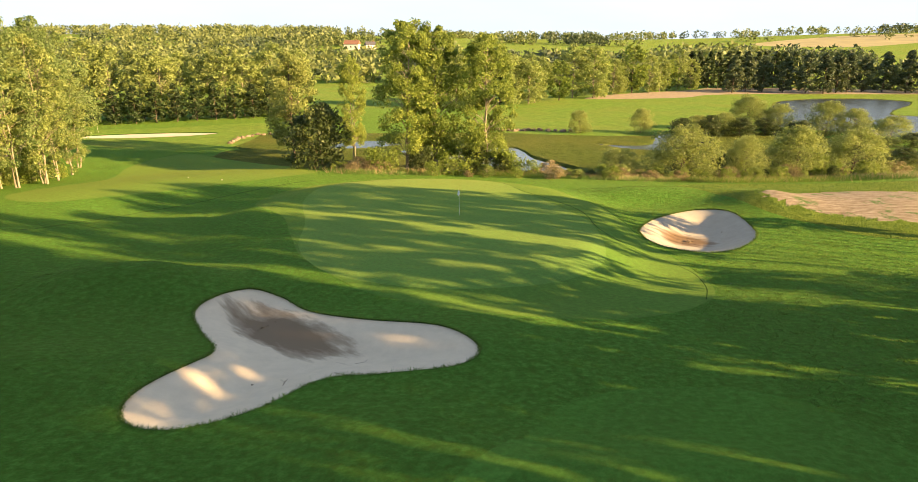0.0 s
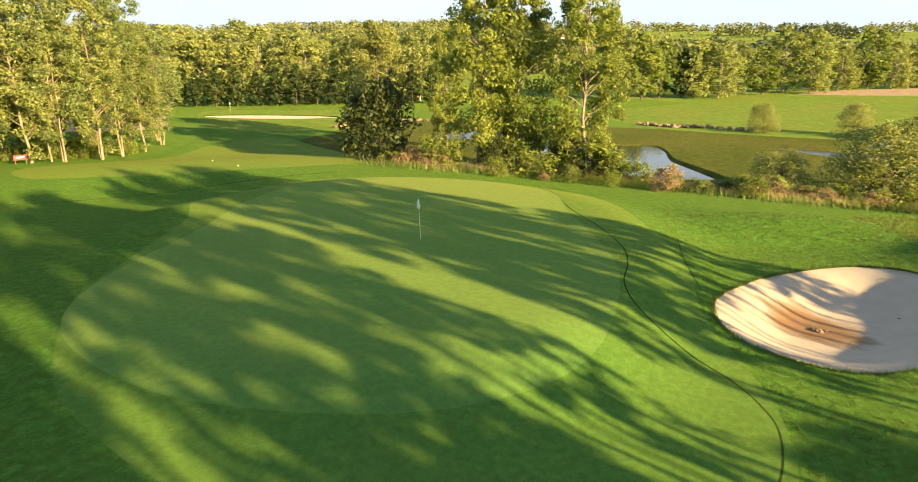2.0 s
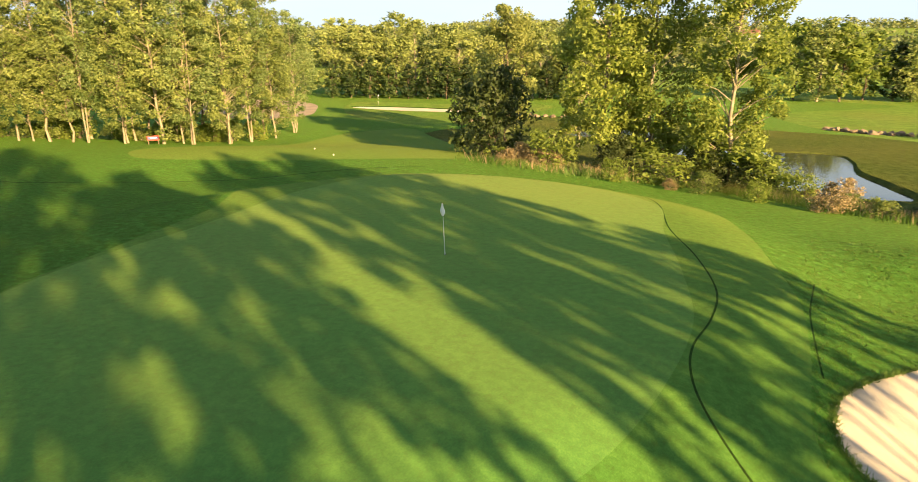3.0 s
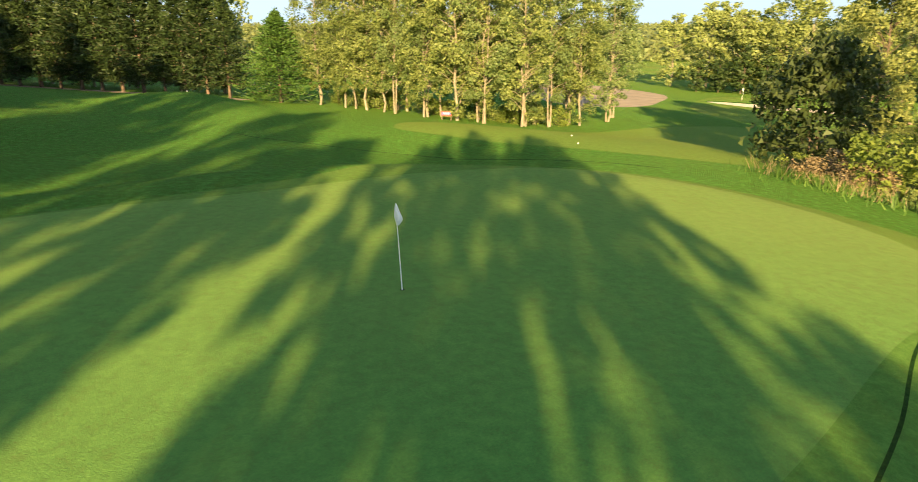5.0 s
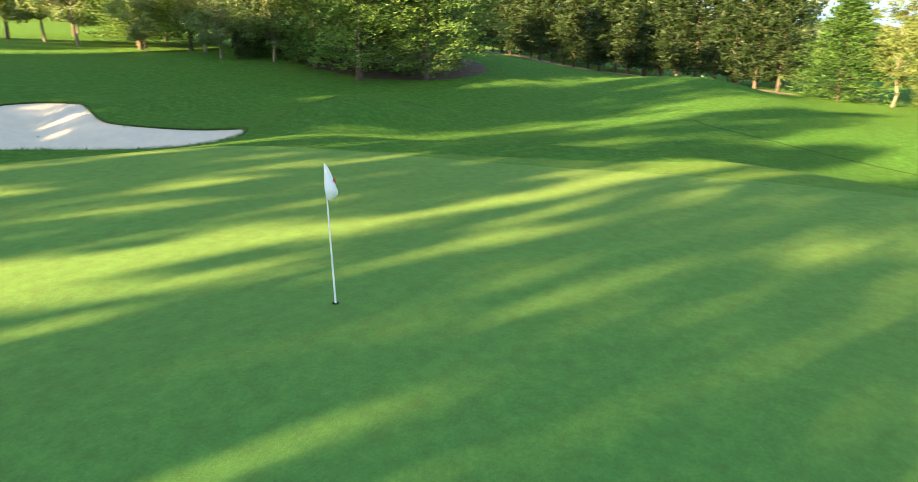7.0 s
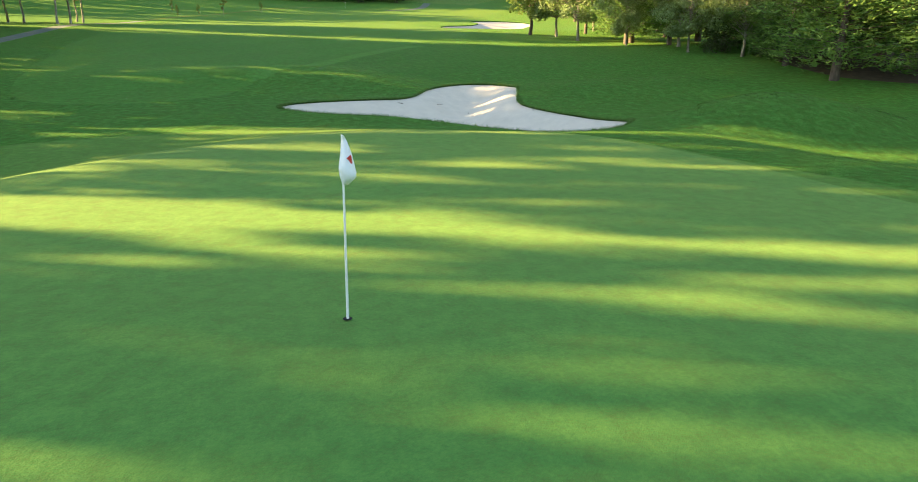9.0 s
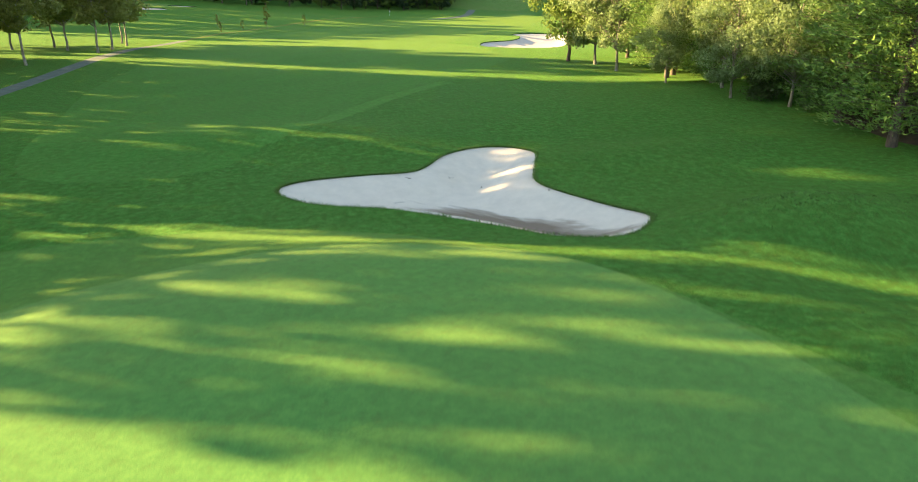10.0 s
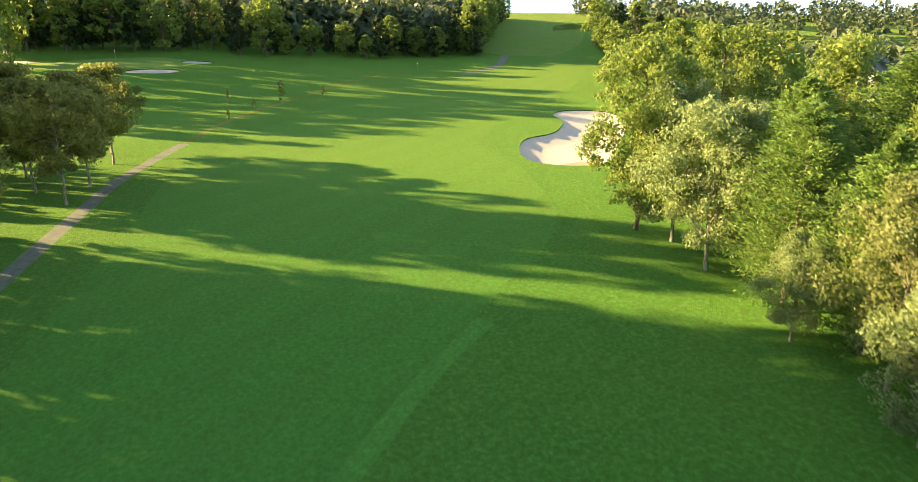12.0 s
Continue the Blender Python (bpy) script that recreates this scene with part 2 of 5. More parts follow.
def bark(name, dark, light):
    m = Mat(name, 0.9, 0.2)
    v = m.coords((1, 1, 0.25))
    m.color(m.ramp(m.noise(7, 5, 0.65, v), (0.32, dark), (0.62, light)))
    return m.bump(m.noise(16, 4, 0.7, v), 0.7, 0.03).m


M_BARK = bark("pale_bark", (0.13, 0.11, 0.08), (0.34, 0.30, 0.23))
M_BARK_PALE = bark("pale_lit_bark", (0.12, 0.105, 0.075), (0.31, 0.27, 0.20))
M_BARK_DARK = bark("dark_bark", (0.05, 0.04, 0.03), (0.16, 0.12, 0.09))


def leaf(name, dark, mid, light, through_light=0.45):
    """Foliage: each leaf has a tone of its own, each tree another; light shines through."""
    dark, light = tuple(c * 0.65 for c in dark), tuple(c * 1.2 for c in light)
    m = Mat(name, 0.55, 0.25)
    geo = m.t.nodes.new("ShaderNodeNewGeometry")
    obj = m.t.nodes.new("ShaderNodeObjectInfo")
    tone = m.math('ADD', m.math('MULTIPLY', geo.outputs["Random Per Island"], 0.55),
                  m.math('MULTIPLY', obj.outputs["Random"], 0.45))
    col = m.ramp(tone, (0.1, dark), (0.5, mid), (0.9, light))
    big = m.ramp(m.noise(0.5, 2, 0.5), (0.35, tuple(c * 0.8 for c in mid)), (0.7, light))
    col = m.mix(0.35, col, big)
    m.color(col)
    tr = m.t.nodes.new("ShaderNodeBsdfTranslucent")
    m.link(m.mix(0.4, col, (0.34, 0.46, 0.09)), tr.inputs["Color"])
    ms = m.t.nodes.new("ShaderNodeMixShader")
    ms.inputs["Fac"].default_value = through_light
    out = m.t.nodes["Material Output"]
    m.link(m.b.outputs["BSDF"], ms.inputs[1])
    m.link(tr.outputs["BSDF"], ms.inputs[2])
    m.link(ms.outputs["Shader"], out.inputs["Surface"])
    return m.m


L_POPLAR = leaf("poplar_leaf", (0.076, 0.125, 0.022), (0.165, 0.220, 0.040), (0.30, 0.34, 0.074))
L_ASH = leaf("ash_leaf", (0.058, 0.096, 0.022), (0.150, 0.200, 0.050), (0.32, 0.355, 0.125))
L_ASH_GREEN = leaf("green_ash_leaf", (0.050, 0.094, 0.024), (0.128, 0.190, 0.056), (0.29, 0.345, 0.15))
L_BUFF = leaf("buff_leaf", (0.080, 0.108, 0.028), (0.195, 0.228, 0.068), (0.38, 0.395, 0.165))
L_BROAD = leaf("broad_leaf", (0.066, 0.112, 0.032), (0.168, 0.230, 0.080), (0.37, 0.42, 0.205))
L_OAK = leaf("oak_leaf", (0.064, 0.108, 0.021), (0.128, 0.185, 0.034), (0.235, 0.28, 0.055))
L_MAPLE = leaf("maple_leaf", (0.07, 0.085, 0.02), (0.14, 0.15, 0.034), (0.25, 0.225, 0.055))
L_WILLOW = leaf("willow_leaf", (0.11, 0.14, 0.040), (0.21, 0.245, 0.075), (0.34, 0.36, 0.12))
# darkened copy of the willow leaf: the bushes' shade is in its colour
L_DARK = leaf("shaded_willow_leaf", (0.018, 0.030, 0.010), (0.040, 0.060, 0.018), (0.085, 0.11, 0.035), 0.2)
L_PINE = leaf("cypress_spray", (0.032, 0.080, 0.016), (0.082, 0.160, 0.030), (0.19, 0.28, 0.052), 0.3)
L_SPRUCE = leaf("spruce_spray", (0.024, 0.066, 0.012), (0.058, 0.130, 0.022), (0.125, 0.205, 0.036), 0.15)
L_FIR = leaf("dark_conifer_spray", (0.008, 0.018, 0.007), (0.018, 0.036, 0.011), (0.050, 0.078, 0.019), 0.10)
L_BELT = leaf("belt_leaf", (0.118, 0.165, 0.046), (0.218, 0.268, 0.082), (0.345, 0.385, 0.135))
L_YELLOW = leaf("yellow_leaf", (0.16, 0.13, 0.02), (0.28, 0.22, 0.035), (0.42, 0.33, 0.06))
L_REED = leaf("dry_reed", (0.12, 0.09, 0.05), (0.24, 0.18, 0.10), (0.38, 0.29, 0.18), 0.3)
L_FAR = leaf("far_wood_leaf", (0.07, 0.10, 0.035), (0.12, 0.15, 0.052), (0.19, 0.21, 0.08), 0.2)
L_FARDARK = leaf("far_pine_leaf", (0.032, 0.052, 0.028), (0.062, 0.088, 0.045), (0.105, 0.13, 0.065), 0.12)
M_BLADE = leaf("grass_blade", (0.03, 0.08, 0.012), (0.06, 0.13, 0.02), (0.12, 0.19, 0.035), 0.3)

mw = Mat("pond_water", 0.04, 0.5)
mw.color(mw.ramp(mw.noise(0.2, 3), (0.3, (0.02, 0.028, 0.022)), (0.7, (0.035, 0.042, 0.034))))
mw.bump(mw.noise(2.2, 3, 0.6), 0.12, 0.05)
M_WATER = mw.m
ml = Mat("rippled_water", 0.24, 0.5)
ml.color((0.03, 0.038, 0.034))
ml.bump(ml.noise(1.6, 4, 0.6), 0.6, 0.12)
M_RIPPLE = ml.m


# ---------------------------------------------------------------- mesh helpers
def part(name, bm, material, parent=None, label=""):
    me = bpy.data.meshes.new(name)
    bm.to_mesh(me)
    bm.free()
    me.materials.append(material)
    ob = new(name, me)
    ob.parent = parent
    if label:
        tagged(ob, label)
    return ob


def mesh_ob(name, verts, faces, material, parent=None, smooth=False, label=""):
    me = bpy.data.meshes.new(name)
    verts = np.asarray(verts, dtype=np.float32)
    faces = np.asarray(faces, dtype=np.int32)
    k = faces.shape[1]
    me.vertices.add(len(verts))
    me.vertices.foreach_set("co", verts.ravel())
    me.loops.add(faces.size)
    me.loops.foreach_set("vertex_index", faces.ravel())
    me.polygons.add(len(faces))
    me.polygons.foreach_set("loop_start", np.arange(0, faces.size, k, dtype=np.int32))
    me.polygons.foreach_set("use_smooth", np.full(len(faces), smooth))
    me.update(calc_edges=True)
    me.materials.append(material)
    ob = new(name, me)
    ob.parent = parent
    if label:
        tagged(ob, label)
    return ob


def thing(name, m, label, category, group="", kind=""):
    ob = new(name)
    ob.empty_display_size = 0.2
    ob.matrix_basis = m
    return tagged(ob, label, category, group, kind)


def box(bm, cx, cy, cz, sx, sy, sz, bevel=0.0):
    r = bmesh.ops.create_cube(bm, size=1, matrix=Matrix.LocRotScale((cx, cy, cz), None, (sx, sy, sz)))
    if bevel:
        es = list({e for v in r["verts"] for e in v.link_edges})
        bmesh.ops.bevel(bm, geom=es, offset=bevel, segments=2, affect='EDGES')


def rod(bm, a, b, ra, rb, seg=8):
    a, b = Vector(a), Vector(b)
    d = b - a
    m = Matrix.Translation((a + b) / 2) @ d.to_track_quat('Z', 'Y').to_matrix().to_4x4()
    bmesh.ops.create_cone(bm, cap_ends=True, segments=seg, radius1=ra, radius2=rb, depth=d.length, matrix=m)


# ---------------------------------------------------------------- the lie of the land
def sstep(a, b, x):
    t = np.clip((x - a) / (b - a), 0, 1)
    return t * t * (3 - 2 * t)


def swell(x, y, cx, cy, sx, sy, a):
    return a * np.exp(-0.5 * (((x - cx) / sx) ** 2 + ((y - cy) / sy) ** 2))


PROFILE_Y = [-700, -480, -340, -300, -220, -155, -100, -55, -22, 0, 18, 27, 32, 45, 60, 72, 80, 86, 92, 110, 150, 330, 420, 600]
PROFILE_Z = [44, 44, 40, 36, 25, 16.0, 11.5, 8.3, 7.2, 5.3, 4.0, 2.7, 2.2, 1.6, 1.6, 1.4, 0.5, -0.5, -1.2, -1.5, -2, -2, 0, 4]
_d = np.arange(-900.0, 1000.0, 1.0)
_k = np.exp(-0.5 * (np.arange(-20, 21) / 4.0) ** 2)
_prof = np.convolve(np.pad(np.interp(_d, PROFILE_Y, PROFILE_Z), 20, mode='edge'), _k / _k.sum(), 'valid')


def height(x, y):
    z = np.interp(y, _d, _prof)
    z = z + swell(x, y, -50, 27, 15, 15, 2.9) + swell(x, y, -9.5, 26.0, 5, 3.0, 0.02) + swell(x, y, -18.4, 41.2, 3.8, 2.0, 1.4) + swell(x, y, -21.5, 40, 4.0, 3.2, 0.4) + swell(x, y, -18.5, 29.5, 5, 2.2, 0.7)
    z = z + swell(x, y, 1, 21.0, 5.5, 1.9, 0.6) + swell(x, y, -4.5, 24.2, 2.5, 1.8, 0.45)
    z = z + swell(x, y, -34, 80, 9, 6, 0.4)
    z = z + swell(x, y, -62, 76, 22, 16, -1.3) + swell(x, y, -20, 88, 12, 8, 0.9) + swell(x, y, -51.5, 52.5, 7.5, 4.5, 1.5)
    z = z + swell(x, y, 40, 80, 16, 12, -0.6) + swell(x, y, -28, 67, 6, 5, -1.1) + swell(x, y, 20, 67, 5, 2.8, 0.8) + swell(x, y, 17.5, 63.2, 3.0, 1.6, -0.5) + swell(x, y, 27.5, 60.8, 2.6, 3.0, 1.2) + swell(x, y, 38, 60, 8, 6, 1.2)
    z = z + sstep(-90, -140, y) * 0.045 * np.clip(x + 27, 0, 70)
    d = np.sqrt(((x + 3) / 15.5) ** 2 + ((y - 57) / 17.0) ** 2)
    z = z + 0.85 * (1 - sstep(0.86, 1.22, d)) + swell(x, y, 15, 44, 4, 4, -0.5) + swell(x, y, -2.5, 34, 4.5, 3.5, 0.5)
    # far hills beyond the valley
    z = z + swell(x, y, -300, 950, 420, 200, 20) + swell(x, y, 720, 900, 260, 220, 24) + swell(x, y, -1000, 250, 250, 500, 18)
    z = z + swell(x, y, 300, 1500, 900, 300, 10)
    return z


def ground_z(x, y):
    return float(height(np.array([x]), np.array([y]))[0])


# ---------------------------------------------------------------- outlines on the ground
def ring(ctrl, n=10):
    """A closed smooth outline (Catmull-Rom) through a few corners."""
    c = np.array(ctrl, float)
    a, b, d, e = np.roll(c, 1, 0), c, np.roll(c, -1, 0), np.roll(c, -2, 0)
    out = []
    for i in range(len(c)):
        for s in np.arange(n) / n:
            out.append(0.5 * (2 * b[i] + (d[i] - a[i]) * s + (2 * a[i] - 5 * b[i] + 4 * d[i] - e[i]) * s * s
                              + (3 * b[i] - a[i] - 3 * d[i] + e[i]) * s ** 3))
    return np.array(out)


def oval(cx, cy, rx, ry, turn=0.0, n=40, wob=0.05, ph=0.0):
    t = np.arange(n) / n * 2 * math.pi
    r = 1 + wob * np.sin(2 * t + ph) + wob * 0.6 * np.sin(3 * t + 2 * ph)
    x, y = rx * r * np.cos(t), ry * r * np.sin(t)
    c, s = math.cos(turn), math.sin(turn)
    return np.stack([cx + c * x - s * y, cy + s * x + c * y], 1)


def band(line, width, n=8):
    """The outline of a path of that width along a bent line."""
    c = np.array(line, float)
    c = np.vstack([2 * c[0] - c[1], c, 2 * c[-1] - c[-2]])
    p = []
    for i in range(1, len(c) - 2):
        for s in np.arange(n) / n:
            p.append(0.5 * (2 * c[i] + (c[i + 1] - c[i - 1]) * s + (2 * c[i - 1] - 5 * c[i] + 4 * c[i + 1] - c[i + 2]) * s * s
                            + (3 * c[i] - c[i - 1] - 3 * c[i + 1] + c[i + 2]) * s ** 3))
    p.append(c[-2])
    p = np.array(p)
    d = np.gradient(p, axis=0)
    d /= np.linalg.norm(d, axis=1)[:, None]
    nrm = np.stack([-d[:, 1], d[:, 0]], 1) * width / 2
    return np.vstack([p + nrm, (p - nrm)[::-1]])


def inside(poly, x, y):
    r = np.zeros(len(x), bool)
    lo, hi = poly.min(0), poly.max(0)
    sel = np.where((x >= lo[0]) & (x <= hi[0]) & (y >= lo[1]) & (y <= hi[1]))[0]
    px, py = x[sel], y[sel]
    q = np.zeros(len(sel), bool)
    for (ax, ay), (bx, by) in zip(poly, np.roll(poly, -1, 0)):
        cross = (ay > py) != (by > py)
        if ay != by:
            q ^= cross & (px < (bx - ax) * (py - ay) / (by - ay) + ax)
    r[sel] = q
    return r


def edge_distance(poly, x, y):
    d = np.full(len(x), 1e9)
    for (ax, ay), (bx, by) in zip(poly, np.roll(poly, -1, 0)):
        vx, vy = bx - ax, by - ay
        t = np.clip(((x - ax) * vx + (y - ay) * vy) / max(vx * vx + vy * vy, 1e-9), 0, 1)
        d = np.minimum(d, np.hypot(x - ax - t * vx, y - ay - t * vy))
    return d


GREEN = ring([(-1, 39.6), (4.5, 41), (8.2, 44), (9.9, 48), (10.0, 54), (8.5, 59), (6.5, 64), (4.6, 69.5), (0, 72.5), (-7, 72.5), (-12.5, 69),
              (-13.6, 62), (-12.0, 54), (-11.2, 47.5), (-9.0, 42.8), (-5.5, 40.5)])
COLLAR = ring([(1.5, 36.4), (7.3, 36.1), (11.6, 37.6), (14.8, 41), (15.4, 45), (14.7, 48.4), (13.5, 51.4), (13.1, 55), (12.4, 59), (10.7, 63.6),
               (9.1, 67.5), (6.6, 73.2), (1.5, 76.6), (-6, 77), (-14, 74), (-18.8, 68), (-17.5, 61), (-14.2, 56), (-12.2, 50), (-10.2, 44.6), (-6, 39.6), (-2, 37.4)])
TRENCH = band([(x + 0.10 * math.sin(7.0 * i), y) for i, (x, y) in enumerate([
    (3.0, 73), (4.9, 69), (6.4, 64.8), (8.4, 61.2), (9.9, 57.8), (10.35, 55.2), (10.35, 53), (10.7, 51.4), (11.4, 50.1), (12.7, 48.6), (13.9, 47.5),
    (14.7, 46.2), (15.1, 44.7), (14.8, 42.3), (13.8, 39.8)])], 0.07)
DRAIN = band([(-34.5, 55.0), (-33.0, 56.4), (-31.4, 60.6), (-29.8, 66.6), (-24.4, 70.4), (-20.6, 72.6), (-15.5, 76.8)], 0.16)
SCREEN_FOOT = band([(-68, 58.5), (-78, 42), (-89, 24), (-101, 4)], 3.4)
EDGE_LINE = band([(12.7, 61.8), (12.75, 59.8), (12.85, 57.9), (13.15, 55.9), (13.5, 54.0)], 0.06)
BUNKERS = [
    ("bunker_left", ring([(-14.6, 37.1), (-14.15, 38.8), (-12.5, 40.25), (-10.5, 39.4), (-8.5, 37.4), (-5.1, 35.55), (-1.6, 34.35), (0.0, 32.0),
                          (-0.9, 30.2), (-3.9, 29.45), (-6.6, 28.95), (-8.5, 26.4), (-10.7, 25.0), (-12.7, 25.4), (-13.4, 27.3),
                          (-12.3, 30.4), (-11.95, 32.2), (-13.4, 34.7)]), M_SAND_L, 0.75,
     "three-lobed pale sand bunker with a damp grey patch"),
    ("bunker_right", ring([(13.9, 53.2), (14.2, 51.0), (16.0, 49.4), (18.5, 48.8), (21.0, 50.1), (23.2, 53.2), (23.4, 58.4), (20.8, 60.2),
                           (17.0, 58.0), (15.0, 55.6)]), M_SAND_R, 0.9, "oval warm sand bunker with a brown damp middle"),
    ("bunker_fairway", ring([(-30.2, -50.8), (-30.4, -44), (-35, -40.8), (-41, -43), (-48, -56), (-56, -72), (-57, -83), (-50, -86), (-45.2, -82),
                             (-44.6, -74), (-40, -65), (-33.5, -60)]), M_SAND_F, 0.8, "long pale fairway bunker with a turf edge in shade colour"),
    ("bunker_far_left", oval(-58, 134, 13, 3.6, 0.2), M_SAND, 0.4, "pale sand bunker on the crest before a tall hedge"),
    ("bunker_greenside", oval(40, -132, 6.0, 3.2, 0.2, ph=1), M_SAND, 0.5, "white sand bunker at the front of a far green"),
    ("bunker_greenside", oval(33.3, -151, 4.0, 3.0, 0.0, ph=2), M_SAND, 0.5, "small white sand bunker beside a far green"),
    ("bunker_greenside", oval(79, -149, 7.0, 4.0, 0.1, ph=3), M_SAND, 0.5, "white sand bunker at the side of a far green"),
]
PATH_LINE = [(21.8, 6), (21.3, -10.7), (21.2, -25), (21.8, -40), (20.6, -54), (19.0, -63)]
CART_PATH = band(PATH_LINE, 1.6)
WORN_TRACK = band([(18.9, -63.5), (17.4, -72), (13, -88), (-1.8, -116), (-23, -152)], 1.2)
PATH_FAR = band([(-38, -143), (-46, -151), (-54, -163), (-60, -180)], 2.6, 4)
PONDS = [
    ("pond", ring([(-2, 106), (4, 101), (7.5, 94.6), (13.5, 92.9), (18.4, 95.8), (16.4, 101.5), (13.8, 107), (13.0, 113), (11, 117.4), (4.5, 116.5), (-4, 117), (-8, 112.5)])),
    ("pond", ring([(26, 124), (29, 117), (33, 113.5), (38, 113), (44, 116), (50, 122), (49, 130), (45, 135), (41, 131), (37, 122), (32, 121)])),
    ("lake", ring([(73, 151), (80, 140), (88, 129), (94, 126), (112, 130), (125, 150), (124, 166), (118, 172), (127, 184), (142, 199), (149, 211), (142, 221), (126, 221), (111, 214), (102, 204), (90, 182), (78, 164)])),
    ("pond", ring([(-21, 117), (-14, 116), (-8, 121), (-11, 126), (-18, 125)])),
]
TALL_ROUGH = ring([(22.8, 71), (24.2, 65), (25.6, 57.6), (29.1, 53.4), (33.7, 50.0), (60, 42), (75, 60), (72, 78), (45, 78), (28, 76)])
LITTER = ring([(-32.4, 30.5), (-33.6, 34.0), (-36.5, 36.6), (-42, 37.0), (-46, 33), (-46, 26), (-40, 22), (-34, 24)])
MOW = band([(1.0, 23.2), (-0.8, 20.6), (-5.6, 12.4), (-9.4, 6.4), (-13.8, 0.8)], 1.3)
BARE = ring([(27.0, 60.4), (31, 63.0), (39, 66), (49, 68), (58, 60), (46, 51.5), (37, 53.6), (32, 55.2), (28.6, 57.6)])
BARE = BARE + np.stack([0.45 * np.sin(np.arange(len(BARE)) * 2.3) + 0.3 * np.sin(np.arange(len(BARE)) * 5.1), 0.4 * np.cos(np.arange(len(BARE)) * 1.9)], 1)
SOIL = [ring([(48, 219), (80, 224), (106, 239), (190, 240), (200, 258), (120, 272), (96, 258), (62, 238)]),
        ring([(-66, 113), (-70, 121), (-84, 133), (-110, 134), (-112, 118), (-88, 108), (-72, 106)])]
FAIRWAY = ring([(12, 26.5), (14, 14), (15.5, 0), (15, -20), (16, -48), (8, -74), (-6, -100), (-22, -122), (-34, -136), (-62, -160), (-95, -205), (-120, -262),
                (-138, -262), (-116, -205), (-78, -150), (-58, -110), (-44, -92), (-27, -62), (-27.5, -40), (-25, -18), (-15, -2.6), (-8.8, 6.6), (-5, 13.4), (-0.4, 21.4), (4, 27.4)])
STUBBLE = ring([(339, 724), (470, 818), (600, 838), (760, 800), (640, 715), (510, 690), (400, 650)], 4)
TEE = ring([(-47, 74), (-41, 68.5), (-35, 71.5), (-27, 75), (-20, 79), (-16, 86), (-24, 96), (-33, 104), (-42, 110), (-46, 100), (-44, 88)])
LAWN_FAR = ring([(-64, 122), (-50, 115), (-38, 116), (-36, 132), (-40, 155), (-60, 146), (-76, 140)])
LAWN_NE = ring([(10, 140), (24, 133), (46, 134), (80, 160), (92, 196), (104, 232), (60, 222), (28, 200), (14, 180), (0, 160)])
GREEN_FAR = oval(52, -146, 20, 11, 0.1, wob=0.08)


# ---------------------------------------------------------------- the ground sheet, cut along the outlines
def ground_sheet():
    loops = [GREEN, COLLAR, TRENCH, DRAIN, EDGE_LINE, SCREEN_FOOT, CART_PATH, WORN_TRACK, PATH_FAR, BARE, TALL_ROUGH, LITTER, MOW, FAIRWAY, TEE, LAWN_FAR, LAWN_NE, GREEN_FAR, STUBBLE, *SOIL,
             *[b[1] for b in BUNKERS], *[p[1] for p in PONDS]]
    rng = np.random.default_rng(4)

    def lattice(x0, x1, y0, y1, s):
        gx, gy = np.meshgrid(np.arange(x0, x1 + s / 2, s), np.arange(y0, y1 + s / 2, s))
        return np.stack([gx.ravel(), gy.ravel()], 1)

    def outside(p, b):
        return p[~((p[:, 0] > b[0]) & (p[:, 0] < b[1]) & (p[:, 1] > b[2]) & (p[:, 1] < b[3]))]

    near, mid, wide, far = (-24, 30, 22, 82), (-80, 72, -70, 140), (-260, 260, -340, 440), (-1400, 1400, -1000, 1900)
    pts = [lattice(*near, 0.8), outside(lattice(*mid, 2.4), near), outside(lattice(*wide, 9), mid), outside(lattice(*far, 50), wide)]
    edge = 4600
    pts.append(np.array([(-edge, -edge), (edge, -edge), (edge, edge), (-edge, edge), (0, -edge), (0, edge), (-edge, 0), (edge, 0)], float))
    pts = np.vstack(pts)
    pts = pts + rng.uniform(-0.04, 0.04, pts.shape)
    for lp in loops:          # keep the free points off the outlines
        lo, hi = lp.min(0) - 1, lp.max(0) + 1
        near_box = np.where(((pts > lo) & (pts < hi)).all(1))[0]
        d = edge_distance(lp, pts[near_box, 0], pts[near_box, 1])
        pts = np.delete(pts, near_box[d < 0.3], 0)
    verts, edges = [Vector(p) for p in pts], []
    for lp in loops:
        k = len(verts)
        verts += [Vector(p) for p in lp]
        edges += [(k + i, k + (i + 1) % len(lp)) for i in range(len(lp))]
    v, _, f, *_ = delaunay_2d_cdt(verts, edges, [], 0, 1e-4)
    v = np.array([tuple(q) for q in v])
    f = np.array([q for q in f if len(q) == 3])
    # all faces upward
    a, b, c = v[f[:, 0]], v[f[:, 1]], v[f[:, 2]]
    area = (b[:, 0] - a[:, 0]) * (c[:, 1] - a[:, 1]) - (b[:, 1] - a[:, 1]) * (c[:, 0] - a[:, 0])
    f[area < 0] = f[area < 0][:, ::-1]
    return v, f[np.abs(area) > 1e-6]


GV, GF = ground_sheet()
GC = GV[GF].mean(1)


def within(poly):
    return inside(poly, GC[:, 0], GC[:, 1])


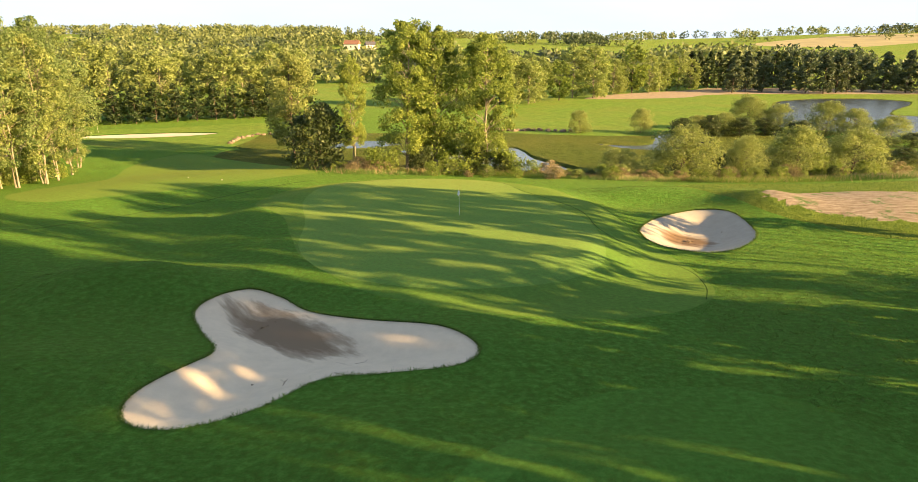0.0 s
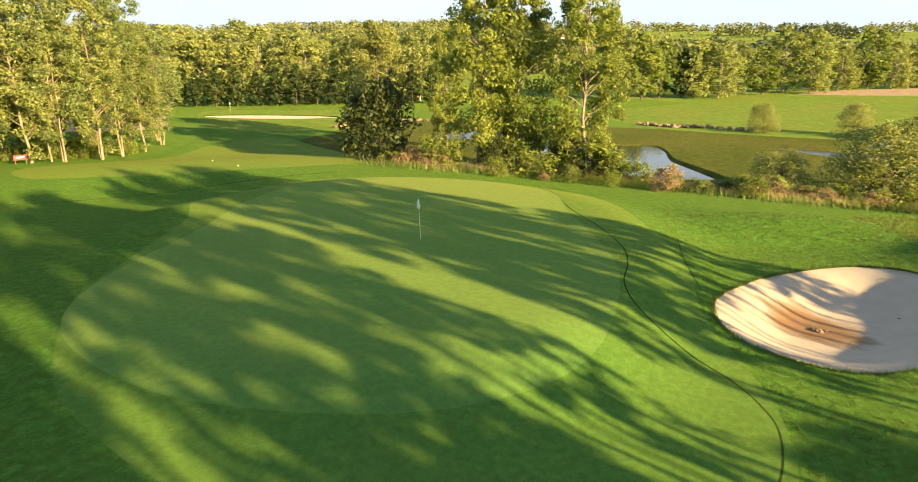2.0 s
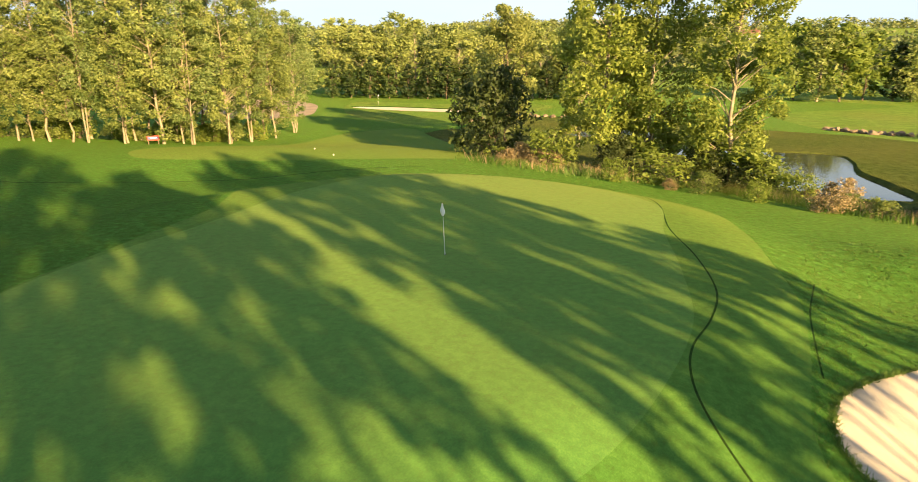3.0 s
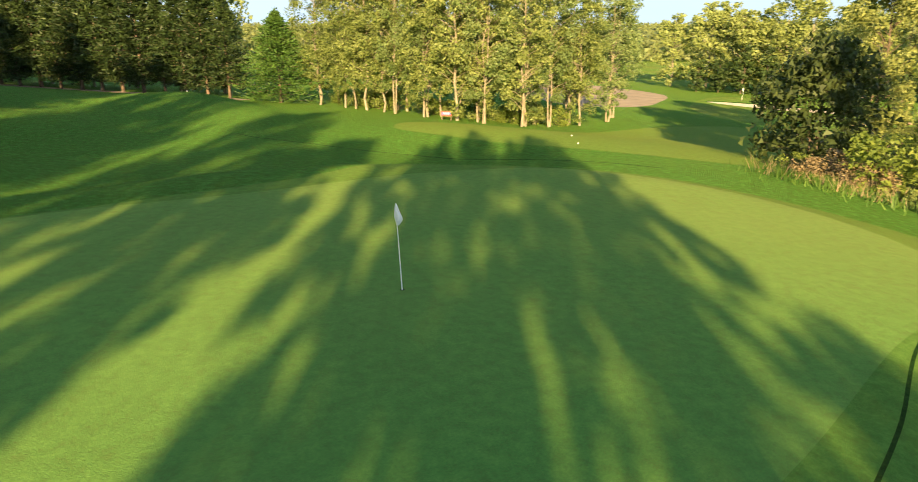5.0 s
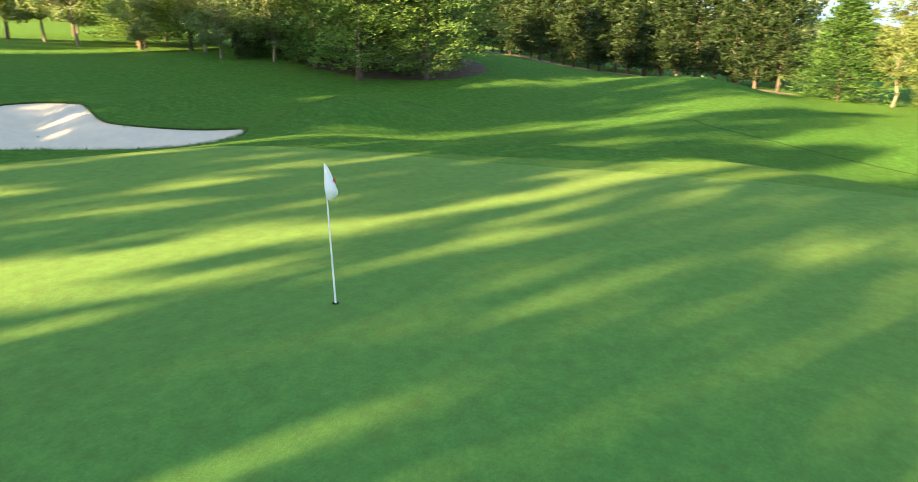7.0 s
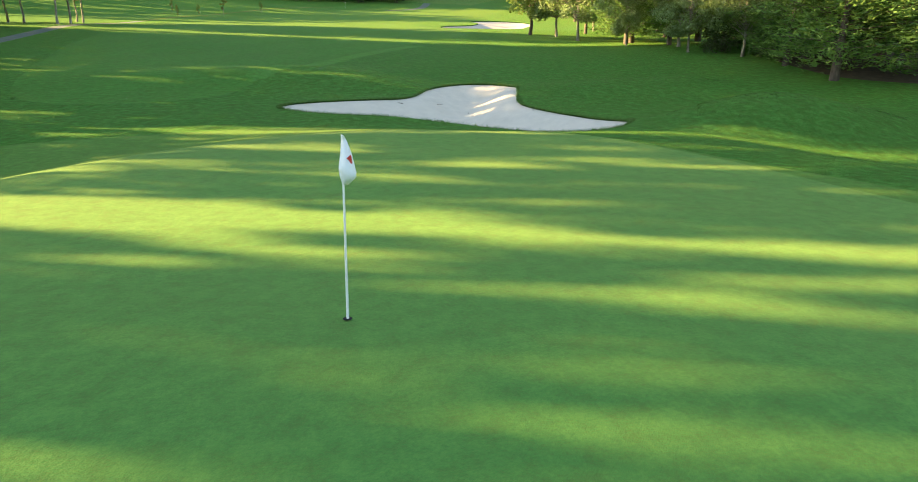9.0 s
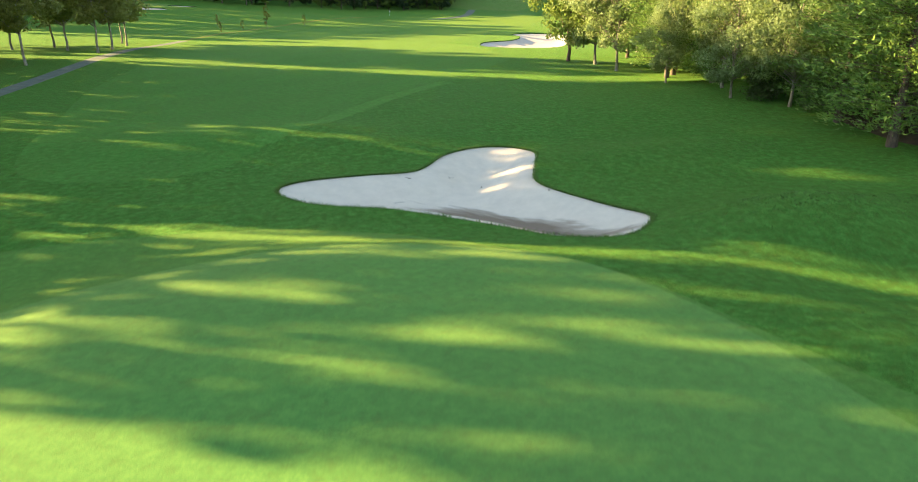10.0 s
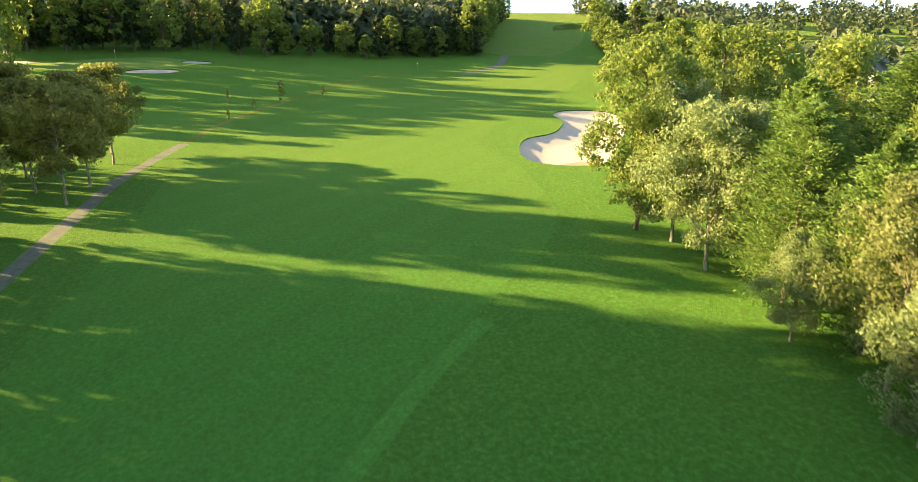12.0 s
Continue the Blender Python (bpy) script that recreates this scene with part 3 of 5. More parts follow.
def lay(name, mask, material, dz=None, parent=None, label="", kind="", category=""):
    """A piece of the sheet as an object; dz(x, y) lowers or lifts it."""
    f = GF[mask]
    used, inv = np.unique(f, return_inverse=True)
    xy = GV[used]
    z = height(xy[:, 0], xy[:, 1])
    if dz is not None:
        z = z + dz(xy[:, 0], xy[:, 1])
    ob = mesh_ob(name, np.column_stack([xy, z]), inv.reshape(-1, 3), material, parent, smooth=True)
    return tagged(ob, label, category, "", kind)


def skirt(name, poly, lift, drop, material, parent):
    """The cut turf edge round a bunker."""
    n = len(poly)
    z = height(poly[:, 0], poly[:, 1])
    v = np.vstack([np.column_stack([poly, z + lift]), np.column_stack([poly, z - drop])])
    i = np.arange(n)
    j = (i + 1) % n
    return mesh_ob(name, v, np.stack([i, j, j + n, i + n], 1), material, parent, smooth=True)


taken = np.zeros(len(GF), bool)


def claim(mask):
    m = mask & ~taken
    taken[m] = True
    return m


for nm, poly, mat, depth, text in BUNKERS:
    big = nm in ("bunker_left", "bunker_right")
    lip = 0.07 if big else 0.16

    def bowl(x, y, poly=poly, depth=depth, lip=lip):
        d = edge_distance(poly, x, y)
        return -lip - depth * sstep(0, 2.2 + depth, d)
    ob = lay("sand_bunker", claim(within(poly)), mat, bowl, label=text, category="sand bunker")
    # lip strip all round, in turf colour darkened to look shaded
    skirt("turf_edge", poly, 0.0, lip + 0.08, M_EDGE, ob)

for k, (nm, poly) in enumerate(PONDS):
    lo, hi = poly.min(0), poly.max(0)
    lay("pond_bed", claim(within(poly)), M_BANK, lambda x, y, p=poly: -1.4 * sstep(0, 2.5, edge_distance(p, x, y)),
        label="muddy bed under the still water", kind="structure", category="pond bed")
lay("putting_green", claim(within(GREEN)), M_GREEN, label="closely mown putting green on a raised plateau", kind="structure", category="green")
# flat strips without any cut; only the darker turf colour marks the lines
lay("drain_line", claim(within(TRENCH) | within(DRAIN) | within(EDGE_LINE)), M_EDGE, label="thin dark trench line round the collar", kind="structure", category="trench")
lay("green_collar", claim(within(COLLAR)), M_COLLAR, label="mown grass collar round the putting green", kind="structure", category="collar")
lay("cart_path", claim(within(CART_PATH) | within(PATH_FAR)), M_PATH, None, label="narrow grey asphalt cart path", kind="structure", category="path")
lay("worn_track", claim(within(WORN_TRACK)), M_TRACK, label="faint worn track in the mown grass", kind="structure", category="path")
lay("bare_ground", claim(within(BARE)), M_BARE, label="raked strip of bare dry soil", kind="structure", category="ground")
lay("tall_rough", claim(within(TALL_ROUGH)), M_TALL, label="unmown tussocky grass round a bare strip", kind="structure", category="rough")
lay("leaf_litter", claim(within(LITTER)), M_LITTER, label="brown needle litter under the pines", kind="structure", category="ground")
lay("screen_litter", claim(within(SCREEN_FOOT)), M_SOIL, label="pale dry litter strip under the conifer screen", kind="structure", category="ground")
lay("mown_strip", claim(within(MOW)), M_MOW, label="paler mown strip across the fairway", kind="structure", category="fairway")
lay("ploughed_field", claim(within(SOIL[0]) | within(SOIL[1])), M_SOIL, label="brown ploughed field soil", kind="structure", category="field")
lay("tee", claim(within(TEE)), M_COLLAR, label="raised mown tee and its banks", kind="structure", category="tee")
lay("far_green", claim(within(GREEN_FAR)), M_GREEN, label="far putting green before a dark wood", kind="structure", category="green")
lay("fairway", claim(within(FAIRWAY)), M_FAIR, label="mown fairway rising up a gentle slope", kind="structure", category="fairway")
lay("far_fairway", claim(within(LAWN_FAR) | within(LAWN_NE)), M_FIELD, label="bright mown fairway beyond the ponds", kind="structure", category="fairway")
bank = (GC[:, 1] > 88) & (GC[:, 1] < 136) & (GC[:, 0] > -36) & (GC[:, 0] < 76)
lay("pond_bank", claim(bank), M_BANK, label="rough yellowish banks between the ponds", kind="structure", category="bank")
lay("stubble_field", claim(within(STUBBLE)), M_STUBBLE, label="pale golden stubble on a far hillside", kind="structure", category="field")
wild = (np.hypot(GC[:, 0], GC[:, 1]) > 190)
lay("meadow", claim(wild), M_FIELD, label="distant meadows and hill slopes", kind="structure", category="field")
lay("ground", claim(~taken), M_ROUGH, label="rough grass of the golf course", kind="structure", category="ground")

for nm, poly in PONDS:
    bm = bmesh.new()
    c = poly.mean(0)
    zz = float(height(poly[:, 0], poly[:, 1]).min()) - 0.12
    out = c + (poly - c) * 1.04
    bm.faces.new([bm.verts.new((x, y, zz)) for x, y in out])
    tagged(part("water", bm, M_RIPPLE if nm == "lake" or c[1] > 115 else M_WATER), "still water mirroring the pale sky", "water", kind="structure")


# ---------------------------------------------------------------- trees
def leaves(points, sizes, rng, up=0.35, aspect=0.6, out_from=None):
    """Small folded leaf blades, one quad each, round the given points."""
    n = len(points)
    nrm = rng.normal(size=(n, 3))
    if out_from is not None:
        nrm += 1.1 * (points - out_from) / (np.linalg.norm(points - out_from, axis=1)[:, None] + 1e-6)
    nrm[:, 2] += up
    nrm /= np.linalg.norm(nrm, axis=1)[:, None]
    t = np.cross(nrm, rng.normal(size=(n, 3)))
    t /= np.linalg.norm(t, axis=1)[:, None] + 1e-9
    b = np.cross(nrm, t)
    s = sizes[:, None] * 1.25
    v = np.stack([points - t * s * 0.9 - b * s * aspect * 0.55, points + t * s * 0.9 - b * s * aspect * 0.3 + nrm * s * 0.2, points + b * s * aspect * 1.1], 1)
    return v.reshape(-1, 3)


def tubes(segs, sides=5):
    """Tapered limbs: rows of start, end, radius at start, radius at end."""
    vs, fs = [], []
    for a, b, ra, rb in segs:
        a, b = np.array(a, float), np.array(b, float)
        d = b - a
        d /= np.linalg.norm(d) + 1e-9
        u = np.cross(d, (0.3, 0.9, 0.1))
        u /= np.linalg.norm(u)
        w = np.cross(d, u)
        k = len(vs)
        for c, r in ((a, ra), (b, rb)):
            for i in range(sides):
                t = 2 * math.pi * i / sides
                vs.append(c + r * (math.cos(t) * u + math.sin(t) * w))
        for i in range(sides):
            j = (i + 1) % sides
            fs.append((k + i, k + j, k + sides + j, k + sides + i))
    return np.array(vs), np.array(fs)


def make_tree(name, seed, tall, wide, clear, form, leaf_mat, bark_mat, clumps, per, size, label, category="tree", trunk_r=None,
              stems=1, lean=0.0, clump_r=0.17, lobed=0):
    """A tree of that height, crown width and clear stem. form: radius of the crown at 0..1 of its height."""
    rng = np.random.default_rng(seed)
    root = thing(name, Matrix.Identity(4), label, category)
    r0 = trunk_r or 0.012 * tall
    segs = []
    axes = []
    for s in range(stems):
        off = rng.uniform(-1, 1, 2) * (0.06 * wide if stems > 1 else 0)
        drift = rng.uniform(-1, 1, 2) * (0.10 * wide if stems > 1 else 0.02 * tall) + lean * tall * np.array([0.7, 0.7])
        pts = [np.array([off[0], off[1], -0.35])]
        for q in np.linspace(0.08, 0.94, 8):
            w = rng.normal(size=2) * 0.008 * tall
            pts.append(np.array([off[0] + drift[0] * q + w[0], off[1] + drift[1] * q + w[1], tall * q]))
        k = 0.75 if stems > 1 else 1.0
        rad = [r0 * k * 1.35] + [r0 * k * (1 - 0.9 * q) for q in np.linspace(0.08, 0.94, 8)]
        for i in range(len(pts) - 1):
            segs.append((pts[i], pts[i + 1], rad[i], rad[i + 1]))
        axes.append(np.array(pts))
    cl = []
    lobes = []
    for i in range(lobed):
        q = (i + rng.uniform(0.2, 0.8)) / lobed
        a = i * 2.4 + rng.uniform(-0.5, 0.5)
        lobes.append((q, a, rng.uniform(0.45, 0.8)))
    for i in range(clumps):
        ax = axes[i % stems]
        q = rng.uniform(0.0, 1.0) ** 0.85
        z = clear + (tall - clear) * q
        R = wide / 2 * form(q)
        a = rng.uniform(0, 2 * math.pi)
        rr = R * rng.uniform(0.25, 1.0) ** 0.6
        if lobed and i % 5:      # most of the crown gathers in a few big lobes
            lq, la, lr = lobes[i % lobed]
            u = rng.normal(size=3)
            u *= rng.uniform(0.5, 1.0) / np.linalg.norm(u)
            span = (tall - clear)
            z = np.clip(clear + span * lq + u[2] * 0.17 * span, clear, tall * 0.98)
            RL = wide / 2 * form(lq)
            cx, cy = lr * RL * math.cos(la) + u[0] * 0.55 * RL, lr * RL * math.sin(la) + u[1] * 0.55 * RL
            a, rr, R = math.atan2(cy, cx), math.hypot(cx, cy), RL
        bx, by = np.interp(z, ax[:, 2], ax[:, 0]), np.interp(z, ax[:, 2], ax[:, 1])
        c = np.array([bx + rr * math.cos(a), by + rr * math.sin(a), z])
        cl.append((c, R))
        if rr > 0.25 * R and i % 2 == 0:
            zb = max(clear * 0.8, z - rr * rng.uniform(0.5, 0.9))
            st = np.array([np.interp(zb, ax[:, 2], ax[:, 0]), np.interp(zb, ax[:, 2], ax[:, 1]), zb])
            mid = (st + c) / 2 + np.array([0, 0, 0.08 * rr])
            rb = max(0.02, r0 * 0.32 * (1 - 0.75 * zb / tall))
            segs += [(st, mid, rb, rb * 0.65), (mid, c, rb * 0.65, rb * 0.2)]
    v, f = tubes(segs)
    mesh_ob("trunk", v, f, bark_mat, root, smooth=True)
    allp, alls, cen = [], [], []
    for c, R in cl:
        m = int(per * rng.uniform(0.6, 1.4))
        rad = wide * clump_r * rng.uniform(0.6, 1.25) * (0.55 + 0.45 * min(1, R / (wide / 2)))
        d = rng.normal(size=(m, 3))
        d /= np.linalg.norm(d, axis=1)[:, None]
        p = c + d * rad * rng.uniform(0.35, 1.05, (m, 1)) ** 0.7 * np.array([1, 1, 0.8])
        allp.append(p)
        cen.append(np.repeat(c[None], m, 0))
        alls.append(size * rng.uniform(0.6, 1.35, m))
    p, s, ce = np.vstack(allp), np.concatenate(alls), np.vstack(cen)
    lv = leaves(p, s, rng, out_from=ce)
    mesh_ob("crown", lv, np.arange(len(lv)).reshape(-1, 3), leaf_mat, root)
    return root


def make_conifer(name, seed, tall, wide, clear, form, leaf_mat, bark_mat, branches, sprays, per, size, label, lift=0.15, droop=0.25):
    """A conifer: a straight stem, boughs in loose whorls, and feathery sprays along each bough."""
    rng = np.random.default_rng(seed)
    root = thing(name, Matrix.Identity(4), label, "tree")
    r0 = 0.013 * tall
    lean = rng.uniform(-0.02, 0.02, 2) * tall
    hts = np.linspace(0, 0.98, 7)
    pts = [np.array([lean[0] * q, lean[1] * q, tall * q - (0.35 if q == 0 else 0)]) for q in hts]
    segs = [(pts[i], pts[i + 1], r0 * (1.05 - hts[i]) * (1.3 if i == 0 else 1), r0 * (1.05 - hts[i + 1])) for i in range(6)]
    P, S, C = [], [], []
    for i in range(branches):
        q = ((i + rng.uniform(0, 1)) / branches) ** 0.9
        z = clear + (tall - clear) * q * 0.97
        L = wide / 2 * form(q) * rng.uniform(0.72, 1.18)
        a = i * 2.399 + rng.uniform(-0.4, 0.4)
        st = np.array([lean[0] * z / tall, lean[1] * z / tall, z])
        out = np.array([math.cos(a), math.sin(a), 0.0])
        tip = st + out * L + np.array([0, 0, lift * L - droop * L * (1 - q) + rng.uniform(-0.1, 0.1) * L])
        segs.append((st, tip, max(0.015, r0 * 0.22 * (1 - 0.7 * q)), 0.008))
        for k in range(sprays):
            u = 0.22 + 0.8 * (k + rng.uniform(0.2, 0.8)) / sprays
            c = st + (tip - st) * u + rng.normal(size=3) * 0.05 * L
            m = int(per * rng.uniform(0.7, 1.3))
            rad = (0.16 + 0.14 * (1 - u)) * L + 0.10
            d = rng.normal(size=(m, 3)) * np.array([1, 1, 0.5])
            P.append(c + d * rad * 0.6 - np.array([0, 0, 0.10 * rad]))
            S.append(size * rng.uniform(0.6, 1.4, m))
            C.append(np.repeat((out + np.array([0, 0, 0.35]))[None], m, 0))
    top = np.column_stack([rng.normal(0, 0.10, (40, 2)) + lean, tall - 0.10 * tall * rng.uniform(0, 1, 40) ** 1.5 + 0.1])
    P.append(top)
    S.append(np.full(40, size))
    C.append(np.repeat(np.array([[0, 0, 1.0]]), 40, 0))
    p, sz, dirs = np.vstack(P), np.concatenate(S)[:, None], np.vstack(C)
    t = dirs + rng.normal(size=p.shape) * 0.55           # each spray points outward and a little up
    t /= np.linalg.norm(t, axis=1)[:, None]
    b = np.cross(t, rng.normal(size=p.shape))
    b /= np.linalg.norm(b, axis=1)[:, None] + 1e-9
    lv = np.stack([p - b * sz * 0.32 - t * sz * 0.4, p + b * sz * 0.32 - t * sz * 0.4, p + t * sz * 1.5], 1).reshape(-1, 3)
    v, f = tubes(segs)
    mesh_ob("trunk", v, f, bark_mat, root, smooth=True)
    mesh_ob("crown", lv, np.arange(len(lv)).reshape(-1, 3), leaf_mat, root)
    return root


def f_poplar(q):
    return 0.45 + 0.55 * math.sin(math.pi * min(1, 0.18 + 0.75 * q)) if q < 0.92 else 0.35


def f_round(q):
    return max(0.12, math.sin(math.pi * (0.08 + 0.88 * q)) ** 0.6)


def f_cone(q):
    return max(0.06, (1 - q) ** 0.8 * (0.75 + 0.25 * min(1, q * 6)))


def f_cypress(q):
    return max(0.1, (1 - q ** 2.2) ** 0.8 * (0.8 + 0.2 * min(1, q * 4)))


def f_screen(q):
    return max(0.07, (1 - q ** 1.5) ** 0.9 * (0.82 + 0.18 * min(1, q * 5)))


def f_shrub(q):
    return max(0.3, (1 - q ** 3.2) ** 0.6)


def f_column(q):
    return 0.55 + 0.45 * math.sin(math.pi * q) if q < 0.95 else 0.3


AT = {}      # the built originals, by kind: root, height


def stock(kind, tall, *args, **kw):
    AT[kind] = (make_tree(*args, **kw), tall)


for i in range(3):
    stock(f"poplar{i}", 18, "poplar_tree", 10 + i, 18, 7.5, 2.2, f_poplar, L_POPLAR, M_BARK, 150, 120, 0.15,
          "tall airy poplar with yellowish green leaves", stems=1 + i % 2, clump_r=0.13)
for i in range(4):
    stock(f"ash{i}", 18, "ash_tree", 20 + i, 18, 6.5, (1.2, 2.6, 3.3, 1.8)[i], f_column, L_ASH_GREEN if i % 2 else L_ASH, M_BARK_PALE, 116, 80, 0.128,
          "tall slender tree with a pale trunk and thin foliage", stems=1 + i % 2, clump_r=0.13, trunk_r=0.14)
for i in range(3):
    stock(f"broad{i}", 12, "broadleaf_tree", 30 + i, 12, 8.5, 2.3, f_round, L_BROAD, M_BARK, 180, 122, 0.115,
          "sunlit broadleaf tree with light green foliage", clump_r=0.12, lobed=9)
stock("buff0", 12, "broadleaf_tree", 36, 12, 8.5, 2.6, f_round, L_BUFF, M_BARK, 170, 122, 0.115,
      "sunlit broadleaf tree with buff yellowing foliage", clump_r=0.12, lobed=9)
for i in range(2):
    stock(f"oak{i}", 16, "oak_tree", 40 + i, 16, 10, 2.6, f_round, L_OAK, M_BARK_DARK, 170, 100, 0.155,
          "dense dark green broadleaf tree", clump_r=0.12, lobed=10)
for i in range(2):
    stock(f"maple{i}", 13, "maple_tree", 50 + i, 13, 9.0, 4.0, f_round, L_MAPLE, M_BARK, 120, 100, 0.17,
          "round-crowned tree with bronze-green leaves beside the path", clump_r=0.13, lobed=8)
for i in range(3):
    AT[f"cypress{i}"] = (make_conifer("cypress_tree", 60 + i, 14, 7.4, (0.9, 0.7, 1.4)[i], f_cypress, L_PINE, M_BARK_DARK, 120, 6, 28, 0.135,
                                      "bushy green cypress with feathery sprays", 0.45, 0.35), 14)
for i in range(3):
    AT[f"screen{i}"] = (make_conifer("conifer_tree", 65 + i, 14, 6.6, (1.3, 1.7, 1.1)[i], f_screen, L_FIR, M_BARK_DARK, 100, 5, 11, 0.29,
                                     "dark dense conifer of a tall screen", 0.30, 0.35), 14)
for i in range(2):
    stock(f"fir{i}", 14, "conifer_tree", 70 + i, 14, 5.8, 1.0, f_cypress, L_FIR, M_BARK_DARK, 62, 24, 0.42,
          "dark dense conifer of a distant wood", clump_r=0.16)
    stock(f"darkpine{i}", 14, "pine_tree", 170 + i, 14, 5.8, 0.8, f_cypress, L_FARDARK, M_BARK_DARK, 80, 40, 0.32,
          "dark pine of a distant row", clump_r=0.17)
    stock(f"belt{i}", 16, "belt_tree", 74 + i, 16, 8.0, 1.0, f_poplar, L_BELT, M_BARK, 104, 46, 0.262,
          "yellow-green tree of a distant belt", clump_r=0.14)
    stock(f"wood{i}", 16, "wood_tree", 77 + i, 16, 9.0, 1.5, f_round, L_OAK, M_BARK_DARK, 80, 23, 0.48,
          "dark green tree of a distant wood", clump_r=0.15)
    stock(f"pine{i}", 16, "pine_tree", 180 + i, 16, 4.2, 6.3, f_column, L_OAK, M_BARK_DARK, 60, 42, 0.20,
          "tall narrow tree with a long clear trunk", clump_r=0.13, trunk_r=0.17)
stock("mast0", 20, "pine_tree", 190, 20, 4.2, 10.2, f_column, L_OAK, M_BARK_DARK, 50, 42, 0.20, "tall narrow tree with a very long clear trunk", clump_r=0.14, trunk_r=0.17)
AT["spruce0"] = (make_conifer("spruce_tree", 80, 10, 7.4, 0.35, f_cone, L_SPRUCE, M_BARK_DARK, 130, 6, 22, 0.15, "bright green conical spruce", 0.40, 0.45), 10)
stock("willow0", 14, "willow_tree", 85, 14, 7.0, 1.5, f_column, L_WILLOW, M_BARK_DARK, 150, 110, 0.14, "grey-green willow with drooping crown", clump_r=0.14)
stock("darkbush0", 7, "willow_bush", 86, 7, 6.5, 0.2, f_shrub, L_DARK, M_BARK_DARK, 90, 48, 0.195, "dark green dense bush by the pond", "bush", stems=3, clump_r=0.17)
for i in range(3):
    stock(f"shrub{i}", 5.5, "willow_shrub", 90 + i, 5.5, 6.5, 0.2, f_shrub, L_WILLOW, M_BARK_DARK, 110, 100, 0.095,
          "olive green willow shrub on the pond bank", "shrub", stems=3, clump_r=0.16)
stock("sapling0", 5, "sapling", 99, 5, 1.6, 0.9, f_column, L_YELLOW, M_BARK, 26, 40, 0.10, "young yellow-leaved sapling by the path", "sapling", trunk_r=0.05)
stock("under0", 2.5, "undergrowth_shrub", 96, 2.5, 3.0, 0.1, f_shrub, L_ASH, M_BARK, 30, 60, 0.10, "yellow-green undergrowth shrub under trees", "shrub", stems=3, clump_r=0.2)
stock("low0", 2.2, "low_shrub", 97, 2.2, 3.2, 0.1, f_shrub, L_OAK, M_BARK_DARK, 28, 50, 0.098, "low green shrub on the pond bank", "shrub", stems=3, clump_r=0.2)
stock("tuft0", 1.6, "reed_clump", 98, 1.6, 2.2, 0.05, f_shrub, L_REED, M_BARK, 26, 110, 0.055, "dry pinkish reed clump", "reeds", stems=3, clump_r=0.2)

placed = {}
tree_rng = random.Random(7)


def plant(kind, x, y, tall, spread=1.0, group="", sink=0.0, turn=None):
    """Set a tree of a stock kind on the ground at x, y, that tall."""
    root, h0 = AT[kind]
    s = tall / h0
    a = tree_rng.uniform(0, 360) if turn is None else turn
    m = pose(x, y, ground_z(x, y) - sink, 0, 0, a) @ Matrix.Diagonal((s * spread, s * spread, s, 1))
    if kind not in placed:
        root.matrix_basis = m
        ob = root
        placed[kind] = 1
    else:
        ob = copy_thing(AT[kind][0], m)
        ob.scale = m.to_scale()
    if group:
        tagged(ob, group=group)
    return ob


def pick(base, n):
    return f"{base}{tree_rng.randrange(n)}"


# the stand of tall slender trees west of the tee
for x, y, t in [(-66, 67, 15), (-63.5, 69.5, 17), (-61, 71.5, 18), (-58, 74, 19), (-55.5, 76.5, 18), (-53, 79.5, 20), (-51, 82, 19),
                (-50, 86, 18), (-51, 90, 20), (-53, 94, 19), (-66, 74, 19), (-63, 77, 20), (-59, 80, 19), (-57, 84, 20), (-55, 88, 19),
                (-70, 70, 16), (-69, 79, 19), (-62, 84, 20), (-60, 90, 19), (-57, 96, 18), (-73, 75, 17), (-66, 88, 18)]:
    plant(pick("ash", 4), x, y, t, tree_rng.uniform(0.85, 1.15), "slender trees of the west stand")
for x, y, t in [(-57, 70.5, 13), (-60, 68, 11), (-53.5, 74.5, 14), (-50.5, 79.5, 12), (-48.5, 84.5, 13), (-49, 92, 14), (-64.5, 64.8, 9), (-50.5, 97, 15), (-54, 100, 16)]:
    plant(pick("ash", 4), x - 2.5, y + 2.5, t, 1.2, "slender trees of the west stand")
for i in range(24):
    q = i / 23
    plant("low0" if i % 3 else "under0", -66 + 15 * q - 1.5 + tree_rng.uniform(-2, 0.5), 68 + 22 * q + tree_rng.uniform(0, 3), tree_rng.uniform(1.0, 2.6), 1.1, "undergrowth of the west stand")
plant("spruce0", -67, 62.5, 10.5, 1.3)
# dark conifer screen to the west, with lit trees standing behind it
for i in range(23):
    q = i / 22
    plant(pick("screen", 3), -70 - 30 * q + tree_rng.uniform(-0.5, 0.5), 57 - 52 * q, 12.5 + tree_rng.uniform(-1.2, 1.8), tree_rng.uniform(0.95, 1.15), "conifer screen")
for i in range(10):
    q = i / 9
    plant(pick("belt", 2), -78.5 - 29 * q + tree_rng.uniform(-1, 1), 57 - 48 * q, 16.5 + tree_rng.uniform(-1.5, 2), 0.85, "lit trees behind the conifer screen")
